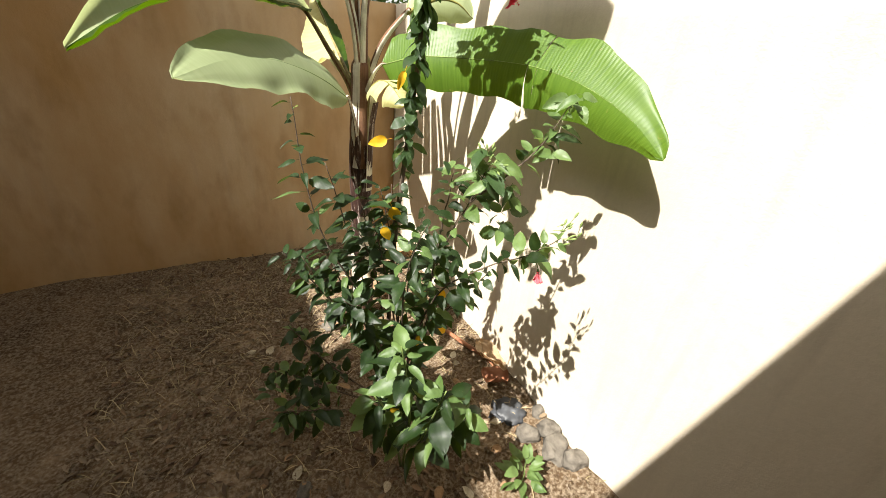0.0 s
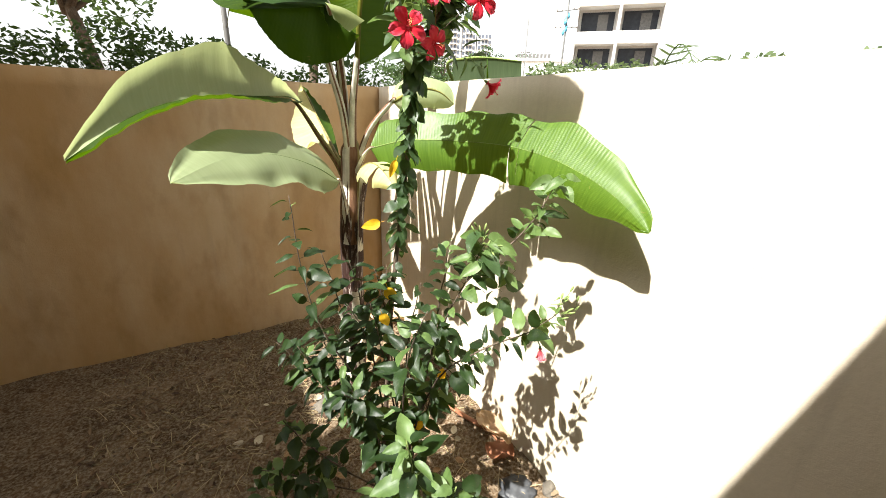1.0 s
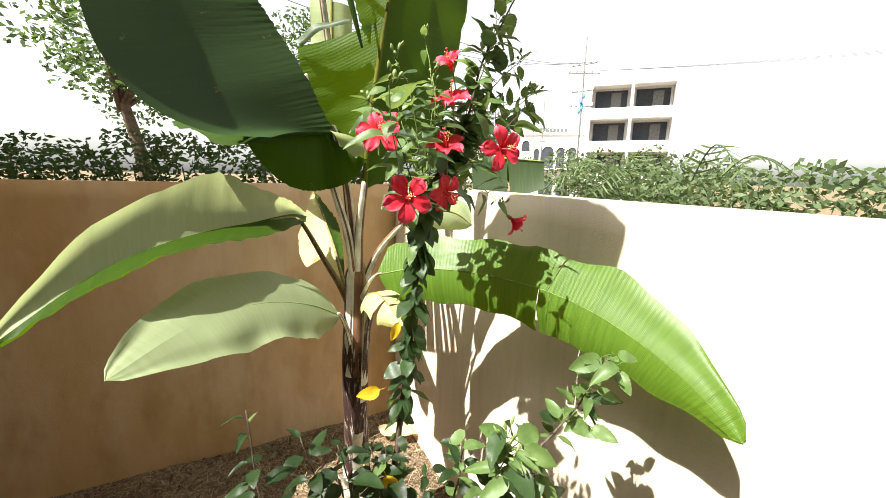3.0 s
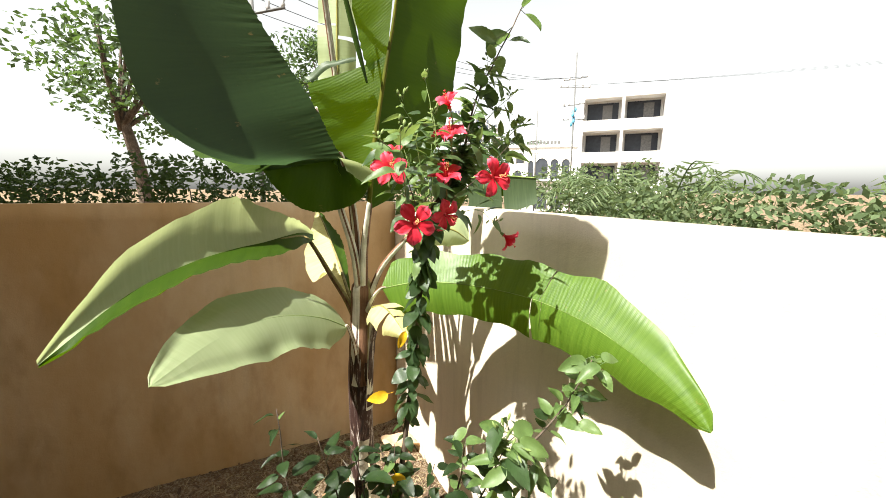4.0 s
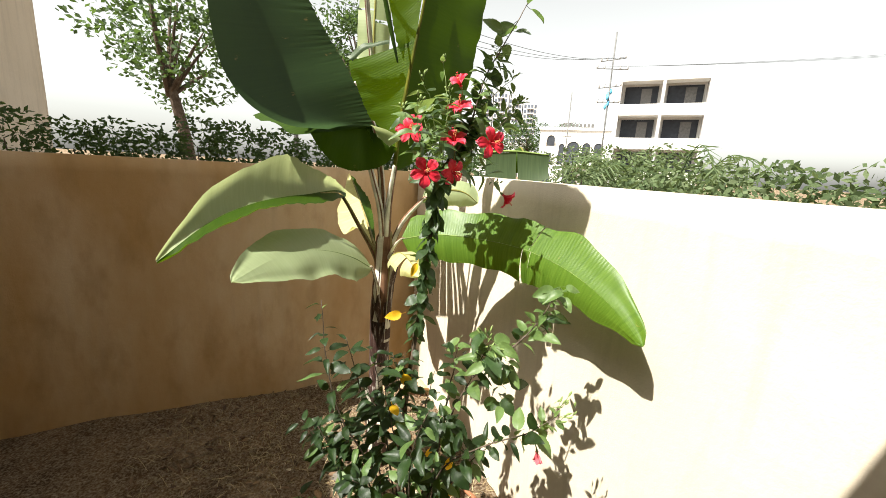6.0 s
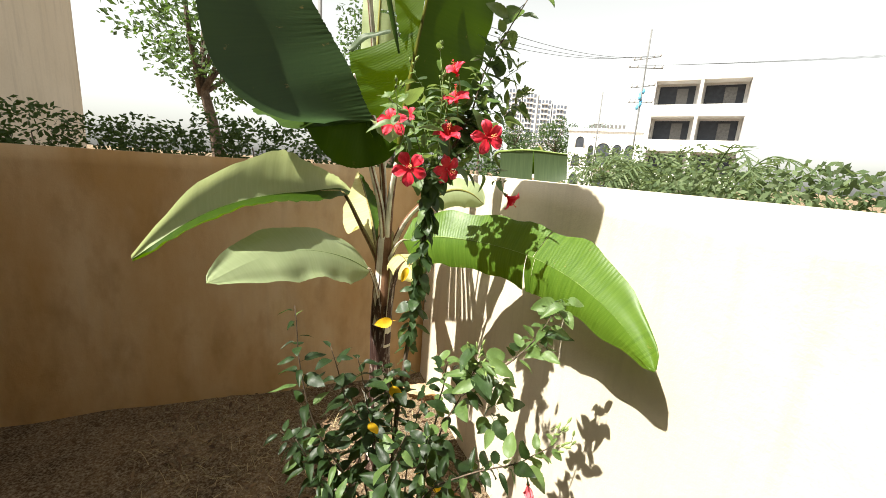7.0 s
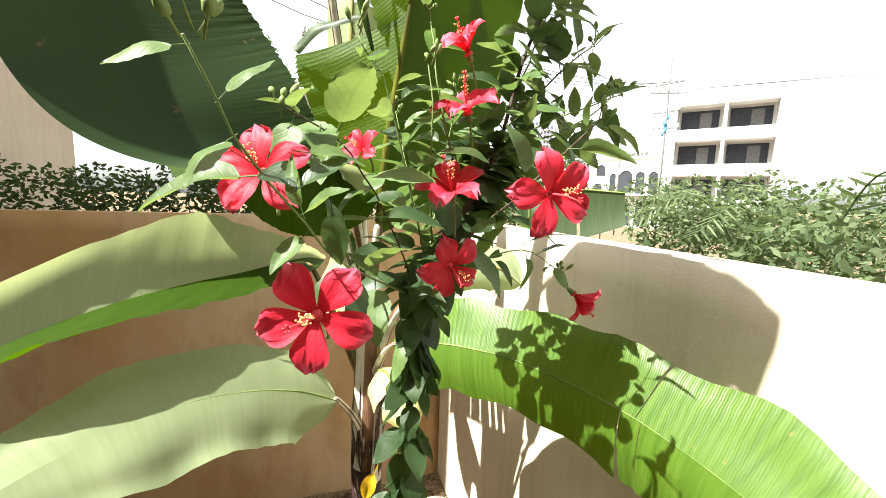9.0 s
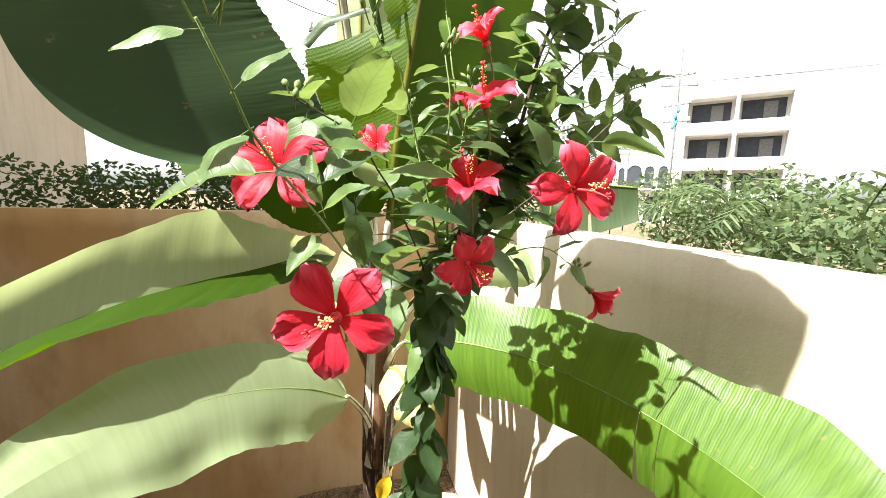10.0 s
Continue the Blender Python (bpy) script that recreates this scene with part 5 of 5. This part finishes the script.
def tree(name, base, height, crown, leaf, n, label, seed, material=FARLEAF):
    r = random.Random(seed)
    t = thing(name, base, label, "tree")
    bm = bmesh.new()
    b = Vector(base)
    top = b + Vector((0.1 * height * r.uniform(-1, 1), 0, height * 0.62))
    tube(bm, curve([b + Vector((0, 0, -0.1)), b.lerp(top, 0.5) + Vector((0.03 * height, 0, 0)), top], 10), [height * (0.03 - 0.018 * k / 9) for k in range(10)], 8)
    part("trunk", bm, STEM, t)
    for k in range(9):
        a = k * 2.4
        c = b + Vector((math.cos(a) * crown * 0.55 * r.random(), math.sin(a) * crown * 0.55 * r.random(), height - crown * r.uniform(0.5, 1.5)))
        bm = bmesh.new()
        tube(bm, curve([b.lerp(top, 0.8), top.lerp(c, 0.6) + Vector((0, 0, -0.05 * height)), c], 6), [height * 0.010 * (1 - 0.8 * j / 5) for j in range(6)], 5)
        part("limb", bm, STEM, t)
    bm = bmesh.new()
    for k in range(16):
        a = k * 2.4
        q = math.sqrt((k + 0.5) / 16)
        c = b + Vector((math.cos(a) * crown * 0.75 * q, math.sin(a) * crown * 0.75 * q, height - crown * r.uniform(0.35, 1.4) - 0.4 * crown * q))
        clump(bm, c, crown * r.uniform(0.28, 0.48), n // 16, leaf, r)
    part("crown", bm, material, t)
    return t


tree("tree", (2.7, 13.95, 0), 7.3, 1.35, 0.16, 2600, "tall tree with fine dark leaves beyond the wall", 2)
tree("tree", (-1.6, 11.5, 0), 6.6, 1.9, 0.16, 2600, "tall tree with fine dark leaves beyond the wall", 3)
for k, (x, y, h, c) in enumerate(((34.5, 49.5, 11.0, 3.6), (38.5, 46.5, 10.6, 3.6), (41.5, 44.5, 9.6, 3.0), (29.0, 50.5, 10.4, 3.4), (24.5, 53.0, 10.0, 3.2))):
    tree("tree", (x, y, 0), h, c, 0.42, 1900, "dense dark green tree far beyond the wall", 10 + k)


def hedge(name, spots, n, leaf, label, seed, material, base):
    r = random.Random(seed)
    t = thing(name, base, label, "bush")
    for x, y, z, rad in spots:
        bm = bmesh.new()
        tube(bm, curve([(x, y, -0.05), (x + 0.05, y + 0.04, z * 0.5), (x, y, z)], 6), [0.02, 0.018, 0.015, 0.012, 0.008, 0.004], 5)
        part("stem", bm, STEM, t)
    bm = bmesh.new()
    for x, y, z, rad in spots:
        clump(bm, (x, y, z), rad, n, leaf, r, 0.9)
        clump(bm, (x, y, z * 0.55), rad, n // 2, leaf, r, 1.2)
    part("foliage", bm, material, t)


r4 = random.Random(12)
hedge("hedge", [(-2.6 + 0.32 * k, 4.5 + r4.uniform(-0.25, 0.35), 1.95 + r4.uniform(-0.12, 0.14), 0.30) for k in range(17)], 520, 0.06, "dark leafy hedge standing behind the garden wall", 5, FARLEAF, (0, 4.5, 0))
hedge("bush", [(2.5 + r4.uniform(0, 1.2), -2.1 + 0.20 * k, 1.86 + r4.uniform(-0.12, 0.12), 0.26) for k in range(28)], 420, 0.055, "light green bush showing over the garden wall", 6, NEARLEAF, (3.0, 2.2, 0))
hedge("bush", [(3.6 + r4.uniform(0, 1.2), 2.6 + 0.30 * k, 2.0 + r4.uniform(-0.1, 0.18), 0.32) for k in range(9)], 420, 0.06, "light green bush further behind the wall", 7, NEARLEAF, (4.0, 3.6, 0))

palm = thing("palm", (3.05, 2.45, 0), "young palm with arching narrow fronds behind the wall", "palm")
bm = bmesh.new()
tube(bm, [(3.05, 2.45, -0.05), (3.05, 2.45, 0.6), (3.04, 2.44, 1.3)], [0.07, 0.06, 0.05], 9)
part("trunk", bm, SHEATH, palm)
for k in range(11):
    a = k * 2.4
    e = Vector((math.cos(a), math.sin(a), 0))
    line = curve([(3.04, 2.44, 1.25), Vector((3.04, 2.44, 1.75)) + e * 0.2, Vector((3.04, 2.44, 2.08 + 0.05 * (k % 4))) + e * 0.5, Vector((3.04, 2.44, 1.95)) + e * 0.85], 26)
    bm = bmesh.new()
    tube(bm, line, [0.008 - 0.006 * i / 25 for i in range(26)], 5)
    for i in range(7, 26):
        d = (line[min(i + 1, 25)] - line[i - 1]).normalized()
        for sgn in (-1, 1):
            s = d.cross(Vector((0, 0, 1))).normalized() * sgn
            w = (s * 0.8 + d * 0.6 + Vector((0, 0, -0.25))).normalized() * 0.20 * (1 - 0.5 * i / 25)
            q = d * 0.007
            v = [bm.verts.new(p) for p in (line[i] - q, line[i] + q, line[i] + w * 0.6 + q, line[i] + w, line[i] + w * 0.6 - q)]
            bm.faces.new(v)
    part("frond", bm, NEARLEAF, palm)

ban2 = thing("banana_plant", (2.25, 3.1, 0), "banana plant outside the wall with a hanging leaf", "banana plant")
bm = bmesh.new()
tube(bm, curve([(2.25, 3.1, -0.05), (2.24, 3.08, 0.8), (2.22, 3.05, 1.6)], 14), [0.085 - 0.003 * k for k in range(14)], 14)
part("pseudostem", bm, SHEATH, ban2)
bm = bmesh.new()
tube(bm, curve([(2.22, 3.05, 1.5), (2.0, 3.15, 1.88), (1.72, 2.96, 2.09), (1.80, 2.86, 2.135), (1.93, 2.775, 2.145), (2.128, 2.652, 2.13)], 26), [0.016 - 0.0115 * k / 25 for k in range(26)], 8)
part("midrib", bm, GREENRIB, ban2)
patch(((1.73, 2.90, 2.12), (1.925, 2.78, 2.142), (1.935, 2.76, 1.87), (1.74, 2.88, 1.85)), 0.012, ban2, BAN_DUSTY, "half of a hanging dusty green blade", 10)
patch(((1.93, 2.775, 2.142), (2.128, 2.652, 2.128), (2.13, 2.63, 1.96), (1.95, 2.75, 1.88)), 0.012, ban2, BAN_DUSTY, "half of a hanging dusty green blade", 10)
banana_leaf(ban2, [(2.23, 3.06, 1.5), (2.24, 3.1, 1.95)], [(2.26, 3.15, 2.15), (2.34, 3.35, 2.22), (2.45, 3.6, 2.15), (2.5, 3.8, 2.0)], 0.2, 0, (50, 50), None, BAN, 0.010, seed=43)


# ---- buildings ----
class Site:
    """A block's own axes: right along the facade, out towards the garden, up."""
    def __init__(self, at, toward):
        self.o = Vector(at)
        self.out = (Vector((toward[0], toward[1], 0)) - Vector((at[0], at[1], 0))).normalized()
        self.right = Vector((-self.out.y, self.out.x, 0))

    def box(self, bm, x0, x1, y0, y1, z0, z1):
        v = [bm.verts.new(self.o + self.right * x + self.out * y + Vector((0, 0, z))) for x in (x0, x1) for y in (y0, y1) for z in (z0, z1)]
        for f in ((0, 1, 3, 2), (4, 6, 7, 5), (0, 4, 5, 1), (2, 3, 7, 6), (0, 2, 6, 4), (1, 5, 7, 3)):
            bm.faces.new([v[i] for i in f])

    def stand(self, x, y, z):
        p = self.o + self.right * x + self.out * y
        return Matrix(((self.right.x, self.out.x, 0, p.x), (self.right.y, self.out.y, 0, p.y), (0, 0, 1, p.z + z), (0, 0, 0, 1)))


def unit_box(name, sx, sy, sz, material):
    bm = bmesh.new()
    box(bm, (-sx / 2, -sy / 2, 0), (sx / 2, sy / 2, sz))
    return mesh_of(name, bm, material, False)


# the tower block: stepped slabs with windows and balconies
tower = thing("apartment_tower", (106.2, 170, 0), "tall grey white apartment tower with rows of windows", "building")
ts = Site((106.2, 170.0, 0), (0.3, 0.3))
FARPANE = plain_mat("hazy_far_pane", (0.06, 0.07, 0.10), (0.11, 0.125, 0.16), 3, 0.6, 0.1)
PANE_T, SLAB_T = unit_box("window", 0.95, 0.3, 1.35, FARPANE), unit_box("balcony", 1.35, 0.9, 0.35, WHITEWASH)
for x0, wide, deep, top in ((-14.2, 6.6, 0.0, 41.5), (-7.1, 6.6, 1.6, 40.3), (0.0, 6.6, 0.4, 38.2), (7.1, 6.6, 1.8, 35.8)):
    bm = bmesh.new()
    ts.box(bm, x0, x0 + wide, -14 + deep, deep, -0.5, top)
    ts.box(bm, x0 + 1, x0 + 3.4, -8 + deep, deep - 2, top, top + 2.4)
    part("block", bm, CONCRETE, tower, smooth=False)
    for f in range(int((top - 16) / 2.3)):
        for c in range(4):
            z, x = 16.4 + f * 2.3, x0 + 0.95 + c * 1.57
            hang(new("window", PANE_T), tower, ts.stand(x, deep + 0.02, z))
            if c in (1, 2):
                hang(new("balcony", SLAB_T), tower, ts.stand(x, deep + 0.45, z - 0.6))

# the white house with arches
house = thing("white_house", (27.97, 31.95, 0), "white two-storey house with dark arched openings", "building")
hs = Site((27.97, 31.95, 0), (0.3, 0.3))


def arch(site, x, z, w, h, parent, y=0.03):
    bm = bmesh.new()
    r = w / 2
    pts = [(x - r, z), (x + r, z)] + [(x + r * math.cos(a), z + h - r + r * math.sin(a)) for a in (math.pi * k / 10 for k in range(11))]
    rings = [[bm.verts.new(site.o + site.right * px + site.out * yy + Vector((0, 0, pz))) for px, pz in pts] for yy in (y - 0.3, y)]
    bm.faces.new(rings[1])
    for k in range(len(pts)):
        j = (k + 1) % len(pts)
        bm.faces.new((rings[0][k], rings[0][j], rings[1][j], rings[1][k]))
    a_ob = part("arched_opening", bm, DARKPANE, parent, smooth=False)
    bm = bmesh.new()
    tube(bm, [site.o + site.right * px + site.out * (y + 0.02) + Vector((0, 0, pz)) for px, pz in [pts[1]] + pts[2:] + [pts[0]]], 0.06, 5)
    part("surround", bm, WHITEWASH, a_ob)


bm = bmesh.new()
hs.box(bm, -3.3, 3.3, -7, 0, -0.2, 6.4)
part("wall", bm, WHITEWASH, house, smooth=False)
bm = bmesh.new()
hs.box(bm, -3.45, 3.45, -7.1, 0.15, 6.4, 6.65)
part("cornice", bm, WHITEWASH, house, smooth=False)
bm = bmesh.new()
hs.box(bm, -0.9, 3.3, 0.0, 0.9, 3.0, 3.15)
part("balcony", bm, WHITEWASH, house, smooth=False)
for x, z, w, h in ((-2.2, 4.85, 0.85, 1.05), (-2.4, 3.0, 0.85, 1.15), (-1.1, 3.1, 0.6, 2.0), (0.0, 2.95, 1.3, 2.4), (1.25, 2.95, 0.85, 2.3), (2.35, 2.95, 0.85, 2.3), (-2.4, 0.3, 0.9, 2.0), (0.0, 0.2, 1.3, 2.3), (1.6, 0.2, 1.2, 2.3)):
    arch(hs, x, z, w, h, house)
bm = bmesh.new()
for k in range(9):      # worn lettering over the cornice, as plain bars
    hs.box(bm, -1.4 + k * 0.36, -1.4 + k * 0.36 + 0.22, 0.0, 0.08, 6.66, 7.0)
part("lettering", bm, STEEL, house, smooth=False)

# the concrete block with open floors
block = thing("apartment_block", (29.8, 24.3, 0), "white concrete apartment block with deep balconies", "building")
bs = Site((29.8, 24.3, 0), (0.3, 0.3))
bm = bmesh.new()
bs.box(bm, -3.3, 3.5, -8, -1.6, -0.2, 10.6)
part("wall", bm, WHITEWASH, block, smooth=False)
DARK_BAY, DOOR_B = unit_box("opening", 2.6, 0.2, 1.9, DARKPANE), unit_box("door", 0.8, 0.12, 1.7, STEEL)
for f in range(4):
    z = -0.4 + f * 2.75
    bm = bmesh.new()
    bs.box(bm, -3.3, 3.5, -1.6, 0.0, z + 2.2, z + 2.45)
    part("floor_slab", bm, WHITEWASH, block, smooth=False)
    bm = bmesh.new()
    bs.box(bm, -3.3, 3.5, -0.12, 0.0, z + 2.45, z + 3.1)
    part("parapet", bm, WHITEWASH, block, smooth=False)
    for x in (-3.2, 0.1, 3.35):
        bm = bmesh.new()
        bs.box(bm, x - 0.1, x + 0.14, -1.6, -0.02, z - 0.2, z + 2.2)
        part("pier", bm, CONCRETE, block, smooth=False)
    for x in (-1.55, 1.75):
        hang(new("opening", DARK_BAY), block, bs.stand(x, -1.55, z + 0.1))
        hang(new("door", DOOR_B), block, bs.stand(x + 0.4, -1.42, z + 0.1))

# poles and lines
def pole(name, base, height, r0, arms, label, lattice=False):
    t = thing(name, base, label, "utility pole")
    b = Vector(base)
    bm = bmesh.new()
    tube(bm, [b + Vector((0, 0, -0.1)), b + Vector((0, 0, height))], [r0, r0 * 0.7], 8)
    part("post", bm, STEEL, t)
    right = Vector((0.73, -0.68, 0))
    for z, w, slant in arms:
        bm = bmesh.new()
        tube(bm, [b + right * -w + Vector((0, 0, z - slant)), b + right * w + Vector((0, 0, z + slant))], r0 * 0.45, 6)
        arm = part("crossarm", bm, STEEL, t)
        for x in (-0.95, -0.5, 0.5, 0.95):
            q = b + right * w * x + Vector((0, 0, z + slant * x))
            bm = bmesh.new()
            tube(bm, [q, q + Vector((0, 0, 0.06)), q + Vector((0, 0, 0.10)), q + Vector((0, 0, 0.16)), q + Vector((0, 0, 0.2))], [0.02, 0.05, 0.03, 0.05, 0.01], 7)
            part("insulator", bm, CONCRETE, arm)
    return t


pole("utility_pole", (15.1, 15.2, 0), 8.6, 0.045, ((7.4, 0.55, 0.06), (7.0, 0.7, -0.05), (6.2, 0.5, 0.05), (5.5, 0.5, 0)), "grey steel power pole with crossarms")
pole("utility_pole", (19.7, 23.25, 0), 7.7, 0.05, ((5.6, 0.3, 0.02), (4.7, 0.25, 0)), "thin grey steel mast behind the wall")
pole("utility_pole", (0.75, 9.55, 0), 5.85, 0.06, ((5.42, 0.75, 0.03),), "power pole with insulators above the garden wall")
bm = bmesh.new()
for k in range(6):
    c = Vector((15.0, 15.25, 5.3)) + Vector((0.08 * (k % 3), -0.08 * (k % 2), 0.14 * k))
    drum = [c + Vector((0, 0, z)) for z in (-0.12, 0, 0.12)]
    tube(bm, drum, [0.04, 0.07, 0.03], 7)
lone("blue_cover", bm, BLUE, "blue plastic covers tied to a power pole", "cover")


def line_of(a, b, sag, r=0.008):
    pts = [Vector(a).lerp(Vector(b), k / 24) + Vector((0, 0, -sag * 4 * (k / 24) * (1 - k / 24))) for k in range(25)]
    bm = bmesh.new()
    tube(bm, pts, r, 4)
    lone("power_line", bm, CABLE, "thin black power line against the sky", "cable", "power lines")


for k in range(3):
    line_of((0.25 + 0.5 * k, 9.6 - 0.4 * k, 5.6), (-7 + 0.4 * k, 4.2, 6.6 + 0.1 * k), 0.25)
    line_of((0.25 + 0.5 * k, 9.6 - 0.4 * k, 5.6), (14.75 + 0.35 * k, 15.55 - 0.33 * k, 7.5), 0.6)
for k in range(3):
    line_of((14.7 + 0.4 * k, 15.55 - 0.36 * k, 7.1), (34 + 0.4 * k, -6, 8.2), 0.5)
